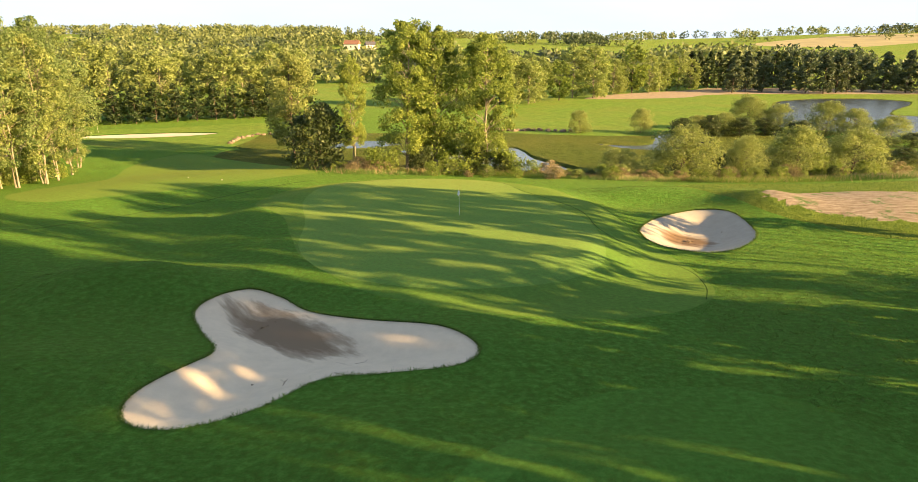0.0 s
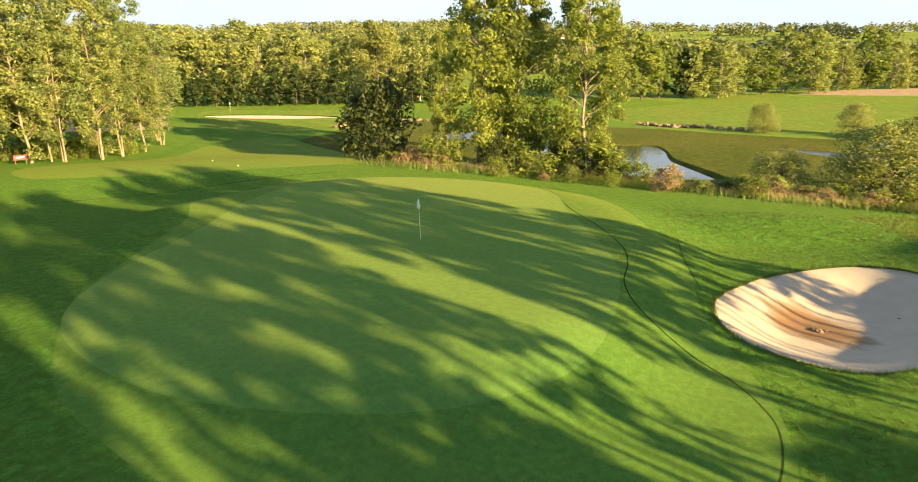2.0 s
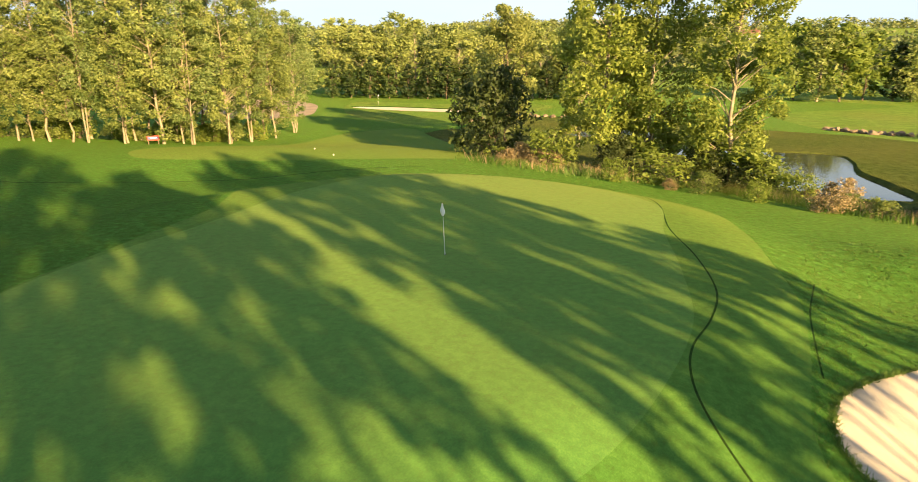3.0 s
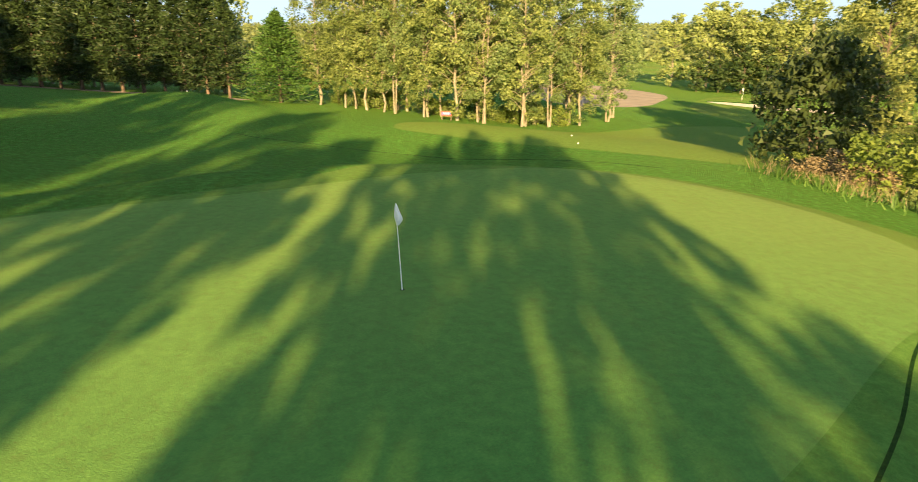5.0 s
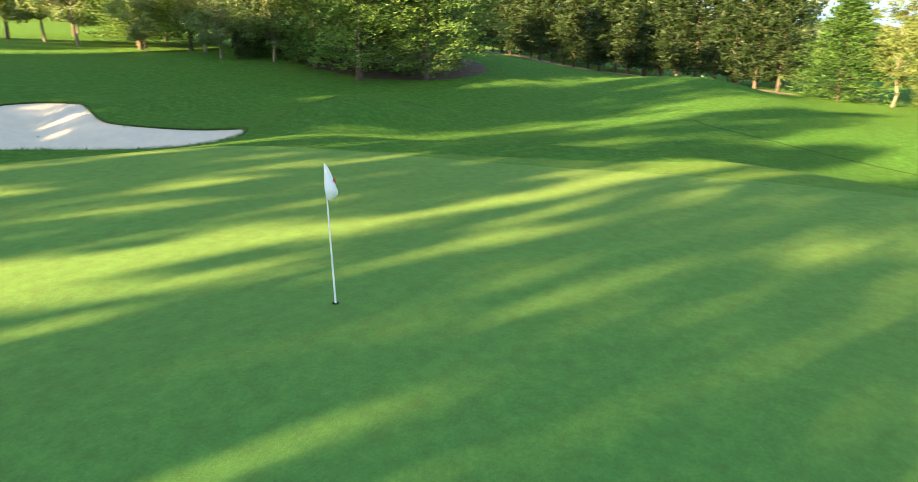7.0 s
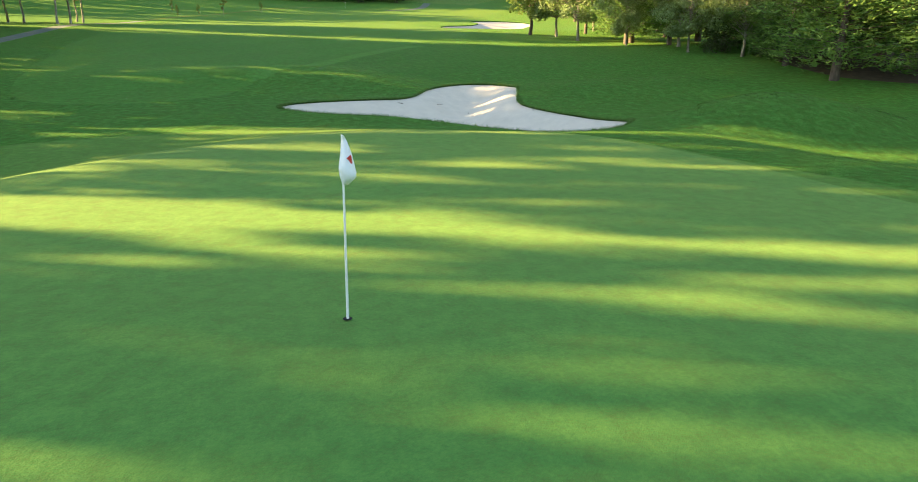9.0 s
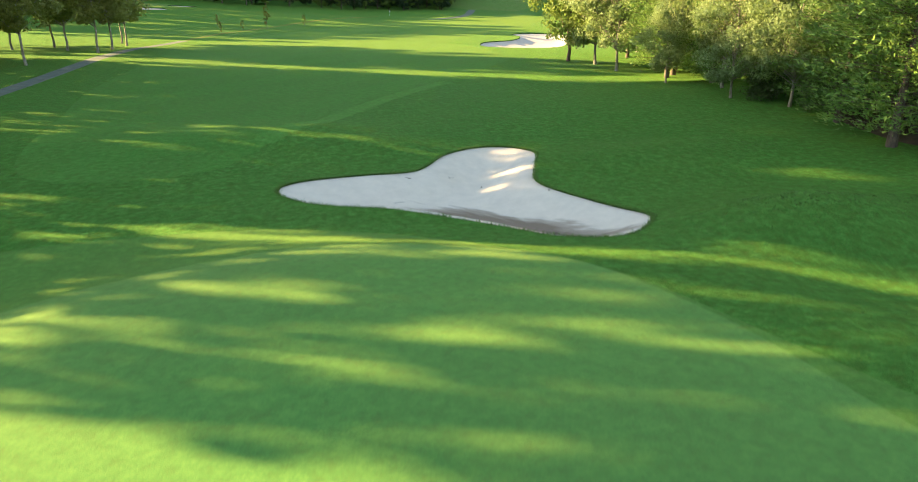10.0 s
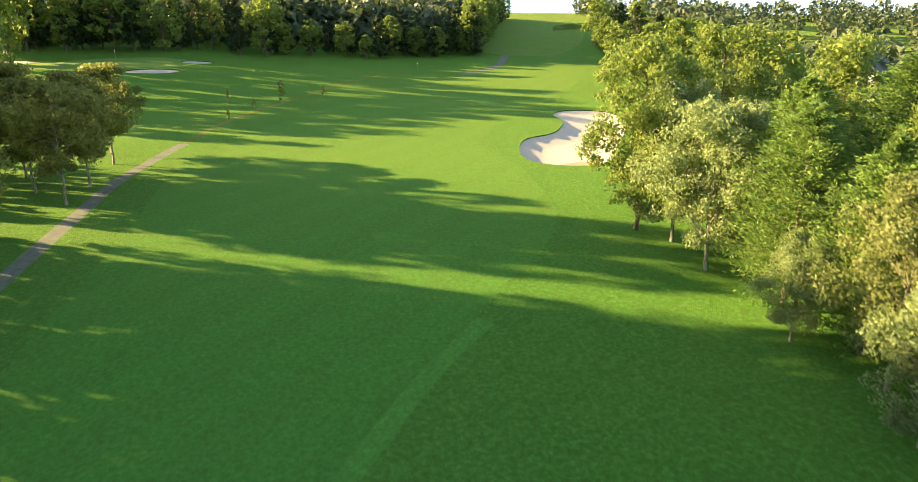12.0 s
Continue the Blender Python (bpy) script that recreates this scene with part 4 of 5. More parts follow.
# pines and broadleaves along the south-west side
for k, x, y, t, w in [("cypress0", -31.5, 32.0, 13, 1.4), ("cypress1", -35.0, 35.5, 12, 1.3), ("cypress2", -40.5, 35, 13, 1.2), ("screen0", -37, 30, 14, 1.2),
                      ("cypress0", -32.5, 27.0, 11, 1.25), ("broad2", -32.6, 22.6, 9.0, 1.0), ("cypress1", -35.5, 20.5, 12.5, 1.1), ("broad1", -31.2, 18.2, 8.0, 1.0), ("buff0", -33.4, 13.8, 11.5, 0.9), ("oak1", -38.5, 11.5, 13, 0.9),
                      ("darkbush0", -33.0, 20.0, 2.6, 1.2), ("darkbush0", -33.6, 24.6, 2.4, 1.3),
                      ("cypress0", -35.0, 10.0, 13.5, 1.05), ("broad1", -32.1, 7.5, 7.0, 0.95), ("cypress2", -34.6, 3.2, 14.5, 1.1), ("cypress0", -36.5, 1, 14.5, 1.25),
                      ("broad0", -33.2, -4.6, 13.5, 1.0), ("broad1", -33.6, -11, 14.0, 1.0), ("oak0", -31.6, -14.5, 17, 1.0), ("oak1", -41, -18, 18, 0.95),
                      ("cypress1", -39.5, -4, 15.5, 1.3), ("oak0", -43, 7, 15.5, 0.95), ("cypress1", -40, 15, 14.5, 1.3), ("broad1", -39.5, 23, 12.5, 1.15),
                      ("cypress2", -46, -1, 17.5, 1.3), ("oak1", -49, -12, 17.5, 1.0), ("oak0", -50, 18, 15, 0.95), ("screen2", -47, 27, 15, 1.1), ("oak1", -55, 6, 15, 1.0),
                      ("oak0", -58, -10, 15, 1.0), ("broad0", -56, -24, 13, 1.2), ("oak1", -64, -30, 14, 1.0), ("broad2", -62, -3, 12, 1.2), ("broad1", -47, -27, 14, 1.1)]:
    plant(k, x, y, t, w, "trees along the fairway's west side")
# round-crowned trees beside the cart path, and on along the east side
for x, y, t in [(23.7, -30.4, 12), (24.2, -38.4, 12.5), (25.2, -50.5, 12.5), (28.9, -36, 12), (33, -44, 13), (27.5, -57, 12), (26, -14.5, 11.5), (31, -17, 12), (36, -38, 12.5)]:
    plant(pick("maple", 2), x, y, t, 1.0, "round-crowned trees beside the path")
def east(kind, s_across, x, t, w=1.0):
    """East-side trees by their place across the sun's way and their distance along it."""
    plant(kind, x, (s_across - 0.403 * x) / 0.915, t, w, "trees on the east side")


for k, (sa, t, w) in enumerate([(59.2, 14, 0.6), (58.6, 22, 0.36), (57.6, 21, 0.45), (56.3, 22, 0.45), (54.6, 19, 0.42), (53.2, 23, 0.34), (51.8, 20, 0.4), (50.5, 22, 0.38), (49.2, 21, 0.36), (48.6, 20, 0.3), (51.1, 22, 0.3), (40.9, 20, 0.6), (39.0, 17, 0.2), (35.0, 19, 0.22),
                                (37.6, 20, 0.6), (36.0, 18, 0.5), (33.8, 22, 0.16), (32.0, 20, 0.6), (28.6, 20, 0.9), (25.4, 19, 0.9), (20.9, 22, 0.44), (18.2, 20, 0.6), (15.0, 19, 1.0), (11.5, 20, 1.0)]):
    east(f"pine{k % 2}", sa, (37 if sa > 46 else 33) + 2.2 * math.sin(k * 2.3), t, w)
for k, (sa, t, w) in enumerate([(57.0, 23, 0.4), (55.7, 23, 0.3), (54.1, 24, 0.42), (52.4, 24, 0.45), (51.0, 23, 0.42), (40.2, 29, 0.38), (38.2, 30, 0.3), (37.2, 30, 0.54), (31.2, 31, 0.52), (29, 31, 0.47), (25.0, 31, 0.36), (17.2, 30, 0.4), (13.8, 31, 0.41),
                                (12.3, 24, 0.6), (9, 25, 0.7), (6.5, 26, 0.7), (4.3, 25, 0.7), (2, 25, 0.75), (-0.4, 26, 0.65), (-2.5, 26, 0.7), (23.6, 24, 0.45), (27.3, 24, 0.45), (-6, 25, 0.45), (-14.5, 24, 0.45), (-18, 26, 0.65), (-22.5, 26, 0.65), (-26, 24, 0.5), (-32, 22, 0.55)]):
    east(f"wood{k % 2}" if sa < 30 else f"pine{k % 2}", sa, (40 if -9 < sa < 30 else 44) + 2 * math.sin(k * 1.7), t, w)
for sa, x, t, w in [(45.3, 32, 20, 0.75), (44.0, 35, 22, 0.65), (42.6, 31, 19, 0.8), (45.2, 45, 25, 0.55), (43.4, 43, 24, 0.7), (41.9, 44, 23, 0.6), (44.5, 39, 23, 0.6)]:
    east("mast0", sa, x, t, w)
for sa, t in ((-67, 27), (-75, 28), (-84, 31), (-92, 35), (-100, 36), (-110, 36), (-121, 36)):      # tall trees up the eastern slope
    east(pick("wood", 2), sa, 82, t, 0.72)
for sa, t in [(39.4, 10), (41.0, 9), (15.2, 10), (18.0, 10), (26.5, 11), (29.3, 9.5), (32.2, 10), (35.2, 9), (37.6, 10)]:
    east(pick("wood", 2), sa, 34.5, t, 0.85)
plant("broad2", 34.5, 36.0, 5.2, 1.7, "trees on the east side")
for kind, sa, x, t, w in [("wood0", 60.3, 37, 11, 0.36), ("pine1", 44.3, 33.5, 13, 0.62), ("mast0", 45.8, 33, 10.5, 0.5), ("pine0", 51.0, 35, 12.5, 0.5), ("pine1", 49.0, 35.5, 12, 0.34), ("pine1", 52.6, 36, 12.5, 0.4), ("pine0", 33.1, 34, 18, 0.5)]:
    east(kind, sa, x, t, w)
for x, y, t in [(56, -92, 18), (62, -98, 19), (60, -86, 18), (68, -104, 20)]:
    plant(pick("wood", 2), x, y, t, 0.6, "trees on the east side")
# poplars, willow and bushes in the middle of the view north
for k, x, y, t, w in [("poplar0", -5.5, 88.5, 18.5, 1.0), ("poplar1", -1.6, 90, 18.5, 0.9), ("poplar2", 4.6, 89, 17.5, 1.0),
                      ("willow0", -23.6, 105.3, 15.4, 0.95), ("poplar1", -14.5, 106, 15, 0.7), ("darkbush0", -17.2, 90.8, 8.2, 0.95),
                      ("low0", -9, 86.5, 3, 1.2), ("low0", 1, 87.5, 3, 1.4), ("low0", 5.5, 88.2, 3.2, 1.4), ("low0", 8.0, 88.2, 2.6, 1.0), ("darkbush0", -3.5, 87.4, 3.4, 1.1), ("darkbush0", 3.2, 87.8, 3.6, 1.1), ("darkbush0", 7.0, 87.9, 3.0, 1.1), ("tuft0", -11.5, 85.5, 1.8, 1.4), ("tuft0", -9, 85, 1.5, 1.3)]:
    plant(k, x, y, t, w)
# the wide low dark bushes are added to stand in for shaded bank
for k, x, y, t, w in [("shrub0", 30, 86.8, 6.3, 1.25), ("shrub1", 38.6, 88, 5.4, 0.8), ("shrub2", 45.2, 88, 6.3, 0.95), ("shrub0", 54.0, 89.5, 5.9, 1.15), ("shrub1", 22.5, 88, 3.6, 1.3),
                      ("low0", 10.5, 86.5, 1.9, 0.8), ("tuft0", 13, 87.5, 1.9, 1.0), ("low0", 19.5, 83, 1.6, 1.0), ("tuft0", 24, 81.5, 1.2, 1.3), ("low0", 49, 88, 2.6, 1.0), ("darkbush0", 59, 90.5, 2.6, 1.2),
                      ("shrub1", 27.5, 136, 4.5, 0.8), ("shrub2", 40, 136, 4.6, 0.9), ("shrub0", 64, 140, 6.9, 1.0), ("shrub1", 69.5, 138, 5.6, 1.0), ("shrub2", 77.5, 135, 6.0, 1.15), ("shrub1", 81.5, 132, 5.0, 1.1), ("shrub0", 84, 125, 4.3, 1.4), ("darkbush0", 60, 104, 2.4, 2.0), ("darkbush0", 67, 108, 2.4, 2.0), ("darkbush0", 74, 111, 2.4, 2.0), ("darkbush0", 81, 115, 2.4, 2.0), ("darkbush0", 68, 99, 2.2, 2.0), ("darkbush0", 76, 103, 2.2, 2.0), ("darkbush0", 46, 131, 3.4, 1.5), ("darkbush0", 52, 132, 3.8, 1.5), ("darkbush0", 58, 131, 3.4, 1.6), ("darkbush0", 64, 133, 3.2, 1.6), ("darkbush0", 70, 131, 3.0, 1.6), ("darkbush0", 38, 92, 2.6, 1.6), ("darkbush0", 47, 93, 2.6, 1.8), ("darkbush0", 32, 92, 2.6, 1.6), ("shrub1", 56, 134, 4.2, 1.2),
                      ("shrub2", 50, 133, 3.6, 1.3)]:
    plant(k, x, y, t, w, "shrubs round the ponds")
for i in range(18):
    q = i / 17
    x = -13 + 62 * q
    plant(("low0", "tuft0", "under0")[i % 3], x + tree_rng.uniform(-1, 1), 85.3 - 4.2 * math.sin(math.pi * q) + tree_rng.uniform(-0.5, 1.2), tree_rng.uniform(0.7, 1.7), tree_rng.uniform(0.8, 1.3), "low growth along the pond bank")
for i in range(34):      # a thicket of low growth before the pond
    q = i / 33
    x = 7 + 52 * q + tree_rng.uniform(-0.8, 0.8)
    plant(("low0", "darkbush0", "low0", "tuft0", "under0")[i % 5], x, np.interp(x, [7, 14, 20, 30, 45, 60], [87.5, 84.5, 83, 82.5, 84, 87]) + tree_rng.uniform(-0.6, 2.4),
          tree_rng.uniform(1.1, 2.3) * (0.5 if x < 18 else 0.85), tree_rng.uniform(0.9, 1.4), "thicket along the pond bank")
# tree belts beyond the ponds
for i in range(16):
    q = i / 15
    plant(pick("belt", 2), -100 + 62 * q + tree_rng.uniform(-2, 2), 150 + 27 * q + tree_rng.uniform(-3, 3), 16 + tree_rng.uniform(-1.5, 2), 1.15, "tree belt behind the far bunker")
for i in range(14):
    q = i / 13
    plant(pick("fir", 2), -88 + 50 * q, 145 + 24 * q, 8 + tree_rng.uniform(-1, 1), 1.2, "conifer hedge before the tree belt")
for i in range(15):
    q = i / 14
    plant(pick("belt" if i % 3 else "wood", 2), 22 + 76 * q + tree_rng.uniform(-2, 2), 203 + 62 * q + tree_rng.uniform(-3, 3), 13 + tree_rng.uniform(-2, 4), 1.2, "tree belt beyond the far fairway")
for k, x, y, t in [("wood0", -0.5, 191, 15), ("belt1", 4, 190, 16), ("wood1", 8, 192, 15), ("wood0", 12, 198, 13.5), ("fir1", 17.3, 199, 11.5), ("belt0", 20.5, 200, 14), ("belt1", 26, 201, 14)]:
    plant(k, x, y, t, 1.15, "tree belt beyond the far fairway")
for i in range(12):
    q = i / 11
    plant(pick("fir", 2), 100 + 45 * q, 268 + 6 * q, 14, 1.1, "tall clipped conifer hedge")
for i in range(15):
    q = i / 14
    plant(pick("darkpine", 2), 108 + 90 * q, 246 + 4 * math.sin(i), 13.5 + tree_rng.uniform(-1, 1.5), 1.3, "dark pine row beside the lake")
for x, y, t in [(7, -96, 5.0), (-1, -105, 2.6), (12, -92, 2.2), (15, -80, 2.4), (18, -100, 2.8)]:
    plant("sapling0", x, y, t, 1.0, "young trees along the upper path")
for i in range(7):
    plant("low0", -100 - 3.4 * i, -247 - 2.2 * i, 2.0, 1.3, "clipped hedge across the upper fairway")
# woods up the slope to the south
for i in range(26):
    q = i / 25
    plant(pick("fir" if i % 3 else "wood", 2), 130 - 116 * q + tree_rng.uniform(-3, 3), -176 + 6 * q + tree_rng.uniform(-6, 4), 17 + tree_rng.uniform(-2, 4), 1.1, "dark wood behind the far green")
for i in range(16):
    q = i / 15
    plant(pick("wood" if i % 2 else "fir", 2), 14 - 60 * q + tree_rng.uniform(-2, 2), -170 - 6 * q + tree_rng.uniform(-6, 3), 9 + tree_rng.uniform(-2, 4), 1.2, "dark wood behind the far green")
for i in range(34):     # the wood climbs the hill along the upper fairway
    q = i / 33
    plant(pick("wood" if i % 3 else "fir", 2), -50 - 36 * q + tree_rng.uniform(0, 9), -178 - 108 * q + tree_rng.uniform(-3, 3), 13 + tree_rng.uniform(-3, 4), 1.1, "dark wood behind the far green")
for i in range(20):
    q = i / 19
    plant(pick("wood" if i % 3 else "fir", 2), -112 - 10 * math.sin(i * 2.1) + 30 * q, -216 + 140 * q + tree_rng.uniform(-4, 4), 13 + tree_rng.uniform(-2, 4), 1.2, "trees on the western skyline")
east("pine1", 20.2, 34, 22, 0.5)

for kind, (root, _) in AT.items():     # stock that was not planted
    if kind not in placed:
        for o in (*root.children_recursive, root):
            bpy.data.objects.remove(o)


# ---------------------------------------------------------------- things on the course
def flagstick(x, y, tall, lean, label, cloth_mat=M_CLOTH):
    root = thing("golf_flagstick", pose(x, y, ground_z(x, y), 0, 0, 0), label, "flagstick")
    bm = bmesh.new()
    rod(bm, (0, 0, -0.1), (lean[0] * tall, lean[1] * tall, tall), 0.016, 0.011, 10)
    part("pole", bm, M_POLE, root)
    bm = bmesh.new()
    na, nz = 28, 12
    rows = []
    for k in range(nz + 1):      # a limp cloth that hangs round the pole in folds
        w = k / nz
        zz = tall - 0.01 - 0.50 * w
        row = []
        for i in range(na):
            a = 2 * math.pi * i / na
            half = 0.012 + 0.088 * min(1, w / 0.72) ** 0.8 * (1 if w < 0.72 else 1 - 0.75 * (w - 0.72) / 0.28)
            along = half * 0.75 + half * math.cos(a)
            across = (0.018 + 0.075 * min(1, w / 0.6)) * math.sin(a) * (1 if w < 0.72 else 1 - 0.6 * (w - 0.72) / 0.28) + 0.02 * math.sin(9 * along + 6 * w) * w
            drop = -0.10 * w * along / 0.17
            row.append(bm.verts.new((lean[0] * zz - 0.707 * along - 0.707 * across, lean[1] * zz + 0.707 * along - 0.707 * across, zz + drop)))
        rows.append(row)
    for k in range(nz):
        for i in range(na):
            bm.faces.new((rows[k][i], rows[k + 1][i], rows[k + 1][(i + 1) % na], rows[k][(i + 1) % na]))
    bm.faces.new(rows[0][::-1])
    for f in bm.faces:
        f.smooth = True
    cloth = part("flag", bm, cloth_mat, root, "limp white flag with a small red mark")
    bm = bmesh.new()
    v = [bm.verts.new(q) for q in ((-0.02, 0, 0.07), (0.03, 0, 0.03), (0.0, 0, 0.0), (0.02, 0, -0.08), (-0.03, 0, -0.02))]
    r = bmesh.ops.extrude_face_region(bm, geom=[bm.faces.new(v)])
    bmesh.ops.translate(bm, vec=(0, 0.008, 0), verts=[q for q in r["geom"] if isinstance(q, bmesh.types.BMVert)])
    mark = part("mark", bm, M_RED, cloth, "red printed mark")
    mark.location = (lean[0] * (tall - 0.27) - 0.06, lean[1] * (tall - 0.27) + 0.105, tall - 0.27)
    # no hole is cut: a flat black disc paints the shade inside the cup
    bm = bmesh.new()
    bmesh.ops.create_circle(bm, cap_ends=True, segments=24, radius=0.056, matrix=Matrix.Translation((0, 0, 0.012)))
    part("cup", bm, M_DARK, root, "flat black disc for the shade in the hole cup")
    return root


flagstick(0, 56, 2.13, (-0.02, -0.045), "white flagstick with a limp flag in the hole")
flagstick(56, -158, 2.1, (0, 0), "far white flagstick on the upper green")


flagstick(-69, 137.5, 2.1, (0, 0), "far white flagstick beside a sand bunker")
flagstick(-27, -154, 2.0, (0, 0), "small far marker flag on the fairway")


def tee_sign(x, y, turn):
    root = thing("tee_sign", pose(x, y, ground_z(x, y), 0, 0, turn), "red and blue tee sign board on two posts", "sign")
    for sx in (-0.5, 0.5):
        bm = bmesh.new()
        box(bm, sx, 0, 0.25, 0.07, 0.07, 0.9, 0.01)
        part("post", bm, M_WOOD, root)
    bm = bmesh.new()
    box(bm, 0, -0.05, 0.70, 1.25, 0.05, 0.52, 0.02)
    board = part("board", bm, M_RED, root)
    bm = bmesh.new()
    box(bm, 0, -0.085, 0.72, 1.05, 0.02, 0.24, 0.005)
    part("panel", bm, M_BLUE, board, "blue panel")
    for i, w in enumerate((0.9, 0.6)):
        bm = bmesh.new()
        box(bm, 0, -0.10, 0.77 - 0.10 * i, w * 0.75, 0.012, 0.045)
        part("text_bar", bm, M_WHITE, board, "white bar of lettering")


tee_sign(-52.9, 78.2, 62)


def tee_marker(x, y):
    bm = bmesh.new()
    bmesh.ops.create_uvsphere(bm, u_segments=16, v_segments=10, radius=0.055, matrix=Matrix.Translation((0, 0, 0.05)))
    rod(bm, (0, 0, -0.1), (0, 0, 0.05), 0.02, 0.02, 8)
    for f in bm.faces:
        f.smooth = True
    ob = part("tee_marker", bm, M_WHITE)
    ob.matrix_basis = pose(x, y, ground_z(x, y))
    tagged(ob, "white round tee marker on the mown tee", "tee marker", "tee markers")


for q in ((-30.4, 80.0), (-25.8, 77.6), (-52.5, 52.2)):
    tee_marker(*q)


def rock(name, seed, r, label, mat=M_STONE):
    rr = random.Random(seed)
    bm = bmesh.new()
    bmesh.ops.create_icosphere(bm, subdivisions=2, radius=1)
    off = Vector((rr.random() * 9, rr.random() * 9, 0))
    for v in bm.verts:
        v.co *= 0.75 + 0.5 * noise.noise(v.co * 1.3 + off)
        v.co.x *= r * rr.uniform(1.15, 1.25)
        v.co.y *= r * 0.8
        v.co.z *= r * 0.65
    ob = part(name, bm, mat)
    return tagged(ob, label, "rock")


def rocks_along(line, n, r, group):
    base = [rock("boulder", 40 + k, r, "pale angular boulder in a bank edging") for k in range(3)]
    line = np.array(line)
    t = np.linspace(0, len(line) - 1, n)
    for i, q in enumerate(t):
        x, y = np.interp(q, range(len(line)), line[:, 0]), np.interp(q, range(len(line)), line[:, 1])
        m = pose(x, y + 0.4 * math.sin(i * 3.3), ground_z(x, y) + 0.25 * r, 0, 0, 67 * i)
        if i < 3:
            base[i].matrix_basis = m
            ob = base[i]
        else:
            ob = copy_thing(base[i % 3], m)
        tagged(ob, group=group)


rocks_along([(9, 141.5), (14, 139.5), (19, 140.5), (26, 138)], 15, 0.75, "boulders edging the far fairway")
rocks_along([(-38.2, 122), (-38.7, 128), (-36.5, 133.5), (-32, 135), (-26, 136.5)], 17, 0.6, "boulders edging the left pond bank")


def blades(name, pts, tall, width, mat, label, category, seed, lean=0.35):
    """Upright grass or reed blades at many spots, one tapering triangle each."""
    rng = np.random.default_rng(seed)
    n = len(pts)
    a = rng.uniform(0, 2 * math.pi, n)
    hgt = tall * rng.uniform(0.5, 1.25, n)
    z = height(pts[:, 0], pts[:, 1]) - 0.03
    b = np.column_stack([pts, z])
    side = np.column_stack([np.cos(a), np.sin(a), np.zeros(n)]) * (width * rng.uniform(0.6, 1.4, n))[:, None]
    tip = b + np.column_stack([rng.normal(0, lean, n) * hgt, rng.normal(0, lean, n) * hgt, hgt])
    v = np.stack([b - side, b + side, tip], 1).reshape(-1, 3)
    return tagged(mesh_ob(name, v, np.arange(len(v)).reshape(-1, 3), mat), label, category, kind="stuff")


def strip(line, width, n, seed):
    rng = np.random.default_rng(seed)
    line = np.array(line, float)
    t = rng.uniform(0, len(line) - 1.001, n)
    x, y = np.interp(t, range(len(line)), line[:, 0]), np.interp(t, range(len(line)), line[:, 1])
    return np.column_stack([x, y]) + rng.normal(0, width / 2, (n, 2))


REEDS = [(-14, 84.5), (-6, 85), (2, 87.5), (9, 86), (16, 83), (24, 81), (32, 80.5), (45, 82), (60, 85)]
blades("bank_reeds", strip(REEDS, 1.8, 4500, 1), 0.8, 0.03, L_REED, "dry reeds along the top of the pond bank", "reeds", 1)
blades("bank_grass", strip(REEDS, 2.6, 14000, 2), 0.6, 0.035, M_BLADE, "tall green grass along the pond bank", "grass", 2)
rngt = np.random.default_rng(6)
tall = np.column_stack([rngt.uniform(24, 74, 60000), rngt.uniform(48, 80, 60000)])
tall = tall[inside(TALL_ROUGH, tall[:, 0], tall[:, 1]) & ~inside(BARE, tall[:, 0], tall[:, 1])][:20000]
blades("tussock_grass", tall, 0.2, 0.03, M_BLADE, "tussocky unmown grass beside the bare strip", "grass", 3)
def tufts(x0, x1, y0, y1, n, seed):
    """Spots of coarse rough grass, gathered in small tufts, clear of the mown turf and the sand."""
    rng = np.random.default_rng(seed)
    c = np.column_stack([rng.uniform(x0, x1, n), rng.uniform(y0, y1, n)])
    keep = np.ones(n, bool)
    for poly in (COLLAR, FAIRWAY, TEE, BARE, BUNKERS[0][1], BUNKERS[1][1]):
        keep &= ~inside(poly, c[:, 0], c[:, 1])
    c = np.repeat(c[keep], 5, 0)
    return c + rng.normal(0, 0.07, c.shape)


blades("rough_tufts", tufts(12, 38, 26, 70, 9000, 41), 0.10, 0.032, M_BLADE, "coarse tufted rough grass beside the bunker", "grass", 42, 0.6)
blades("rough_tufts", tufts(-27, -8, 22, 58, 9000, 43), 0.05, 0.03, M_BLADE, "coarse tufted rough grass on the mounds", "grass", 44, 0.6)
for k in (0, 1):       # turf that hangs over the bunker edges
    poly = BUNKERS[k][1]
    rngb = np.random.default_rng(20 + k)
    t = rngb.uniform(0, len(poly), 5200)
    i0 = t.astype(int) % len(poly)
    q = poly[i0] + (poly[(i0 + 1) % len(poly)] - poly[i0]) * (t % 1)[:, None] + rngb.normal(0, 0.05, (len(t), 2))
    blades("edge_grass", q, 0.13, 0.016, M_BLADE, "grass fringe hanging over a bunker edge", "grass", 30 + k, 0.7)


def in_bunker(k, x, y):
    d = edge_distance(BUNKERS[k][1], np.array([x]), np.array([y]))[0]
    return ground_z(x, y) - 0.07 - BUNKERS[k][3] * float(sstep(0, 2.2 + BUNKERS[k][3], d))


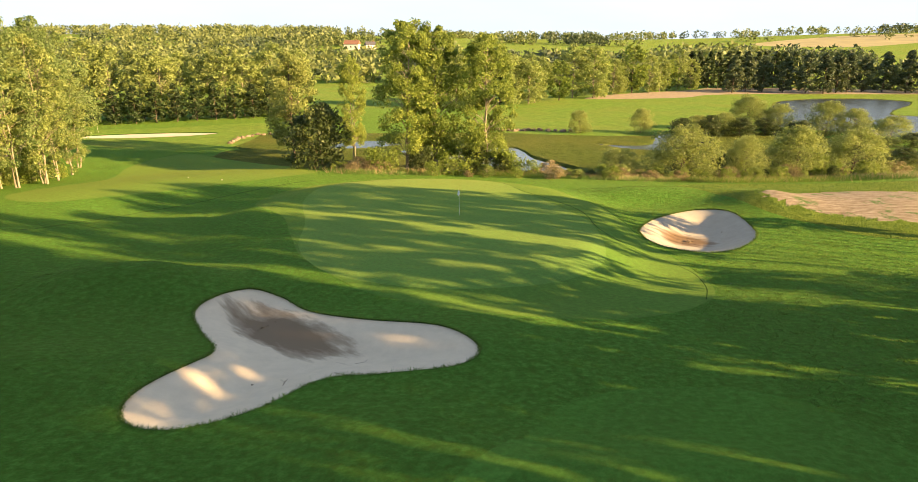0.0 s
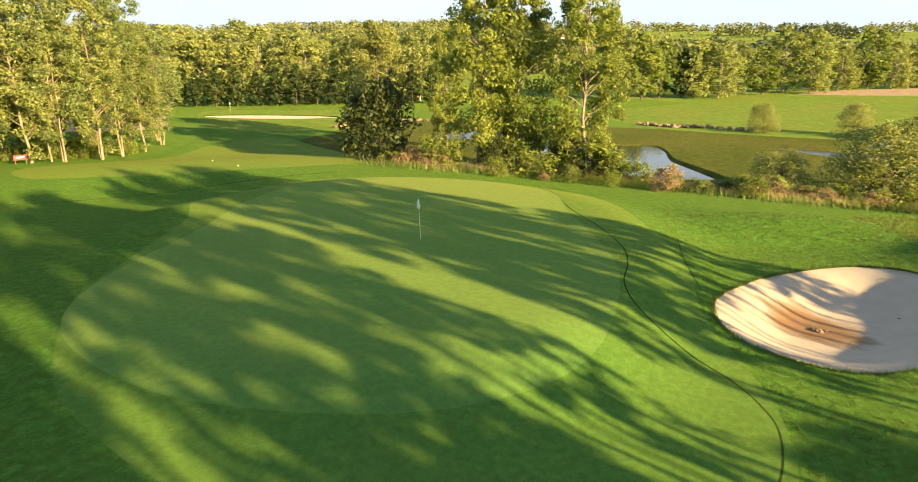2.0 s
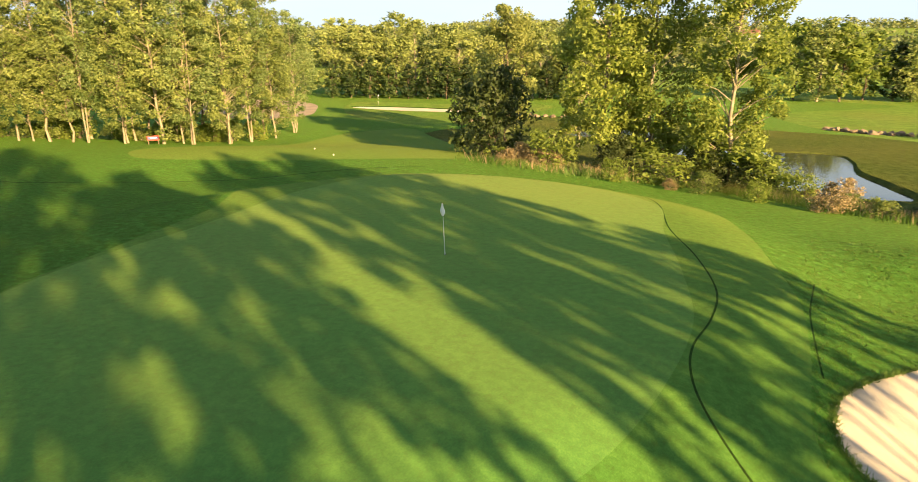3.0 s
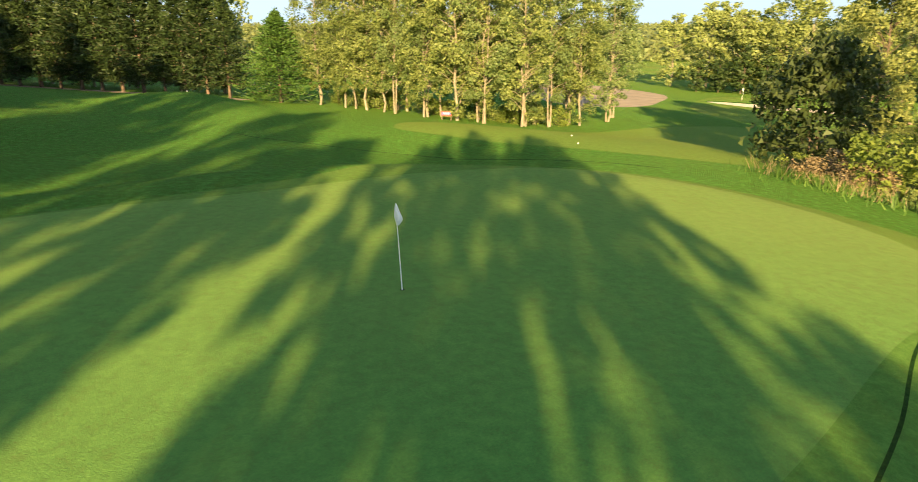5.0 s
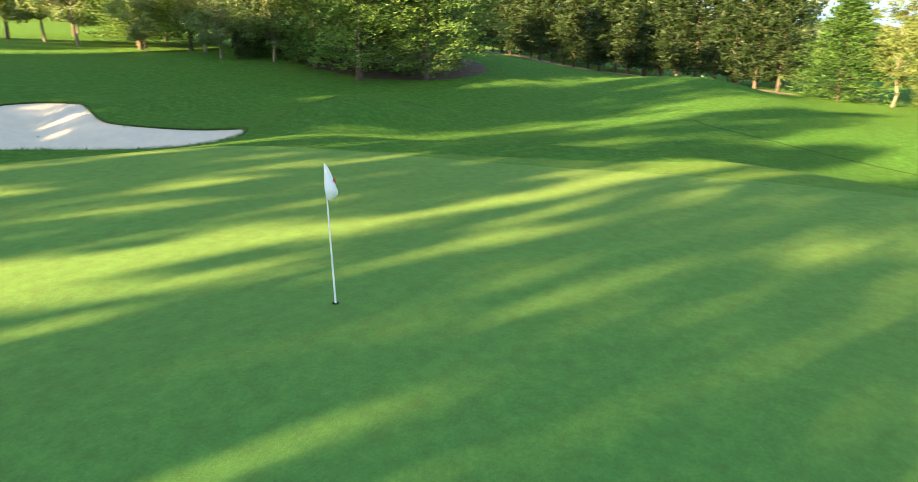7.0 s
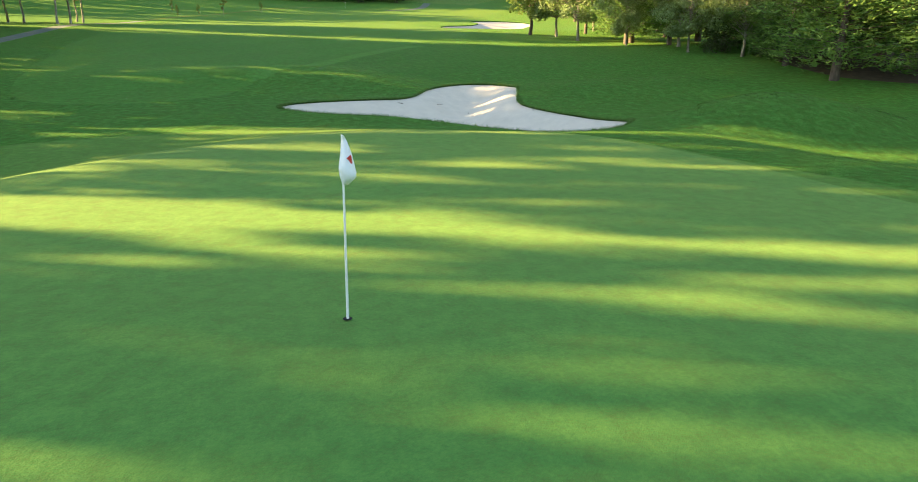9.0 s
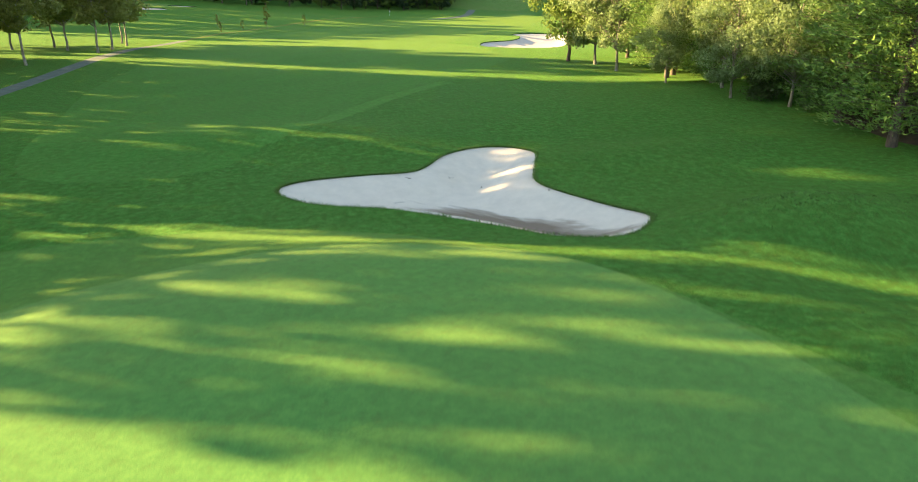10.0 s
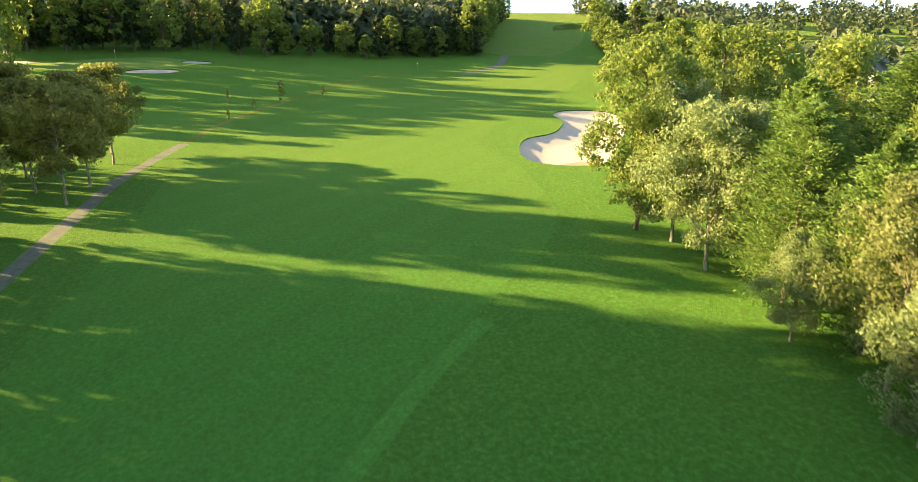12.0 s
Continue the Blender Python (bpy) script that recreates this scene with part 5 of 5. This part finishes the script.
for i, (x, y, r, k) in enumerate([(-11.0, 36.8, 0.13, 0), (-10.75, 36.9, 0.09, 0), (-11.2, 36.6, 0.08, 0), (-12.1, 33.0, 0.05, 0), (-9.7, 30.0, 0.06, 0), (-2.0, 32.0, 0.05, 0),
                                  (-10.4, 37.1, 0.07, 0), (18.2, 53.9, 0.18, 1), (18.5, 54.05, 0.11, 1), (17.95, 54.15, 0.08, 1), (21.5, 55.5, 0.06, 1)]):
    ob = rock("stone" if k == 0 else "clod", 60 + i, r, "pale stone lying on the sand" if k == 0 else "dark soil clod lying on the sand", M_STONE if k == 0 else M_WOOD)
    ob.matrix_basis = pose(x, y, in_bunker(k, x, y) + r * 0.3, 0, 0, 50 * i)
    tagged(ob, category="stone" if k == 0 else "clod")


def twig(x, y, length, turn):
    bm = bmesh.new()
    a = Vector((0, 0, 0.02))
    for i in range(4):
        b = a + Vector((length / 4, 0.05 * math.sin(i * 2.1), 0.01 * math.cos(i * 3)))
        rod(bm, a, b, 0.022 - 0.004 * i, 0.018 - 0.004 * i, 6)
        a = b
    rod(bm, (length * 0.5, 0.03, 0.02), (length * 0.7, 0.25, 0.05), 0.012, 0.005, 6)
    ob = part("twig", bm, M_WOOD)
    ob.matrix_basis = pose(x, y, in_bunker(0, x, y), 0, 0, turn)
    tagged(ob, "broken dry twig lying on the sand", "twig", "twigs in the bunker")


twig(-5.6, 31.9, 0.8, 10)
twig(-6.2, 29.9, 1.0, -35)
twig(-9.3, 38.2, 1.3, 35)
twig(-8.2, 29.2, 0.5, 80)


# ---------------------------------------------------------------- far woods and houses
def far_wood(name, spots, mat, label, per=70, leaf_size=0.13):
    """Many far trees, too many to count, as one mass of foliage."""
    rng = np.random.default_rng(len(spots))
    xy = np.array([(a, b) for a, b, _ in spots])
    tall = np.array([c for *_, c in spots])
    z = height(xy[:, 0], xy[:, 1])
    d = rng.normal(size=(len(spots), per, 3))
    d /= np.linalg.norm(d, axis=2)[..., None]
    d *= rng.uniform(0.55, 1.05, (len(spots), per, 1))
    r = tall[:, None, None] * np.array([0.48, 0.48, 0.5])
    p = np.stack([xy[:, 0], xy[:, 1], z + tall * 0.45], 1)[:, None] + d * r
    size = np.repeat(tall * leaf_size, per) * rng.uniform(0.7, 1.3, len(spots) * per)
    lv = leaves(p.reshape(-1, 3), size, rng)
    return tagged(mesh_ob(name, lv, np.arange(len(lv)).reshape(-1, 3), mat), label, "woodland", kind="stuff")


rng_w = random.Random(31)
leafy, dark = [], []
for i in range(9500):
    a = rng_w.uniform(-42, 128)              # degrees to the left of north
    r = rng_w.uniform(300, 1150)
    x, y = -r * math.sin(radians(a)), r * math.cos(radians(a))
    v = noise.noise((x * 0.006, y * 0.006, 3.1)) + 0.6 * noise.noise((x * 0.02, y * 0.02, 7.7))
    want = -0.12 if a > 8 else 0.16
    if a < 8 and abs(math.sin(y * 0.021 + x * 0.004)) < 0.16:
        v += 0.5
    if a < -17 and 560 < r < 930 and abs(math.sin(r * 0.016 + a * 0.05)) > 0.12:
        continue
    if v > want:
        (dark if noise.noise((x * 0.01, y * 0.01, 20)) > 0.25 else leafy).append((x, y, rng_w.uniform(8, 14)))
up = []
for i in range(420):
    u, w = rng_w.random(), rng_w.random()
    up.append((-38 - 36 * u + w * (175 - 60 * u), -186 - 112 * u + rng_w.uniform(-4, 4), rng_w.uniform(13, 19)))
for i in range(240):
    up.append((rng_w.uniform(-330, -128), rng_w.uniform(-330, -70), rng_w.uniform(8, 13)))
for i in range(90):     # a wood along the far hilltop
    dark.append((rng_w.uniform(590, 860), rng_w.uniform(850, 915), rng_w.uniform(9, 14)))
far_wood("hill_wood", up, L_FARDARK, "dark wood on the rising ground", 110, 0.10)
far_wood("far_woodland", leafy, L_FAR, "distant mixed woods over the hills", 50, 0.115)
far_wood("far_conifers", dark, L_FARDARK, "distant darker woods on the hills", 62, 0.11)


def house(x, y, w, d, eaves, turn, roof_mat, label):
    root = thing("house", pose(x, y, ground_z(x, y), 0, 0, turn), label, "house")
    bm = bmesh.new()
    box(bm, 0, 0, eaves / 2 - 0.3, w, d, eaves + 0.6)
    part("wall", bm, M_WALL, root)
    bm = bmesh.new()
    rise, o = d * 0.42, 0.4
    pts = [(-w / 2 - o, -d / 2 - o, eaves - 0.1), (w / 2 + o, -d / 2 - o, eaves - 0.1), (w / 2 + o, d / 2 + o, eaves - 0.1), (-w / 2 - o, d / 2 + o, eaves - 0.1),
           (-w / 2 - o, 0, eaves + rise), (w / 2 + o, 0, eaves + rise)]
    v = [bm.verts.new(q) for q in pts]
    for f in ((0, 1, 5, 4), (2, 3, 4, 5), (0, 4, 3), (1, 2, 5), (3, 2, 1, 0)):
        bm.faces.new([v[k] for k in f])
    roof = part("roof", bm, roof_mat, root)
    bm = bmesh.new()
    box(bm, w * 0.3, 0, eaves + rise + 0.2, 0.8, 0.6, 1.6, 0.04)
    part("chimney", bm, M_TILE, roof)
    for k in range(3):
        for sgn in (-1, 1):
            bm = bmesh.new()
            box(bm, w * (-0.3 + 0.3 * k), sgn * (d / 2 + 0.02), eaves * 0.55, 1.0, 0.12, 1.3, 0.02)
            part("window", bm, M_DARK, root)
    return root


for x, y, w, d, e, a, rm in [(-272, 545, 14, 8, 5, 20, M_ROOF), (-255, 560, 10, 7, 4, 50, M_TILE), (-75, 610, 13, 8, 5, -10, M_TILE), (-60, 622, 9, 7, 4, 20, M_ROOF),
                             (-297, 304, 15, 8, 4, 40, M_TILE), (-310, 318, 10, 7, 4, 10, M_ROOF), (-125, -95, 16, 9, 6, 35, M_ROOF)]:
    house(x, y, w, d, e, a, rm, "pale rendered house with a pitched roof among trees")
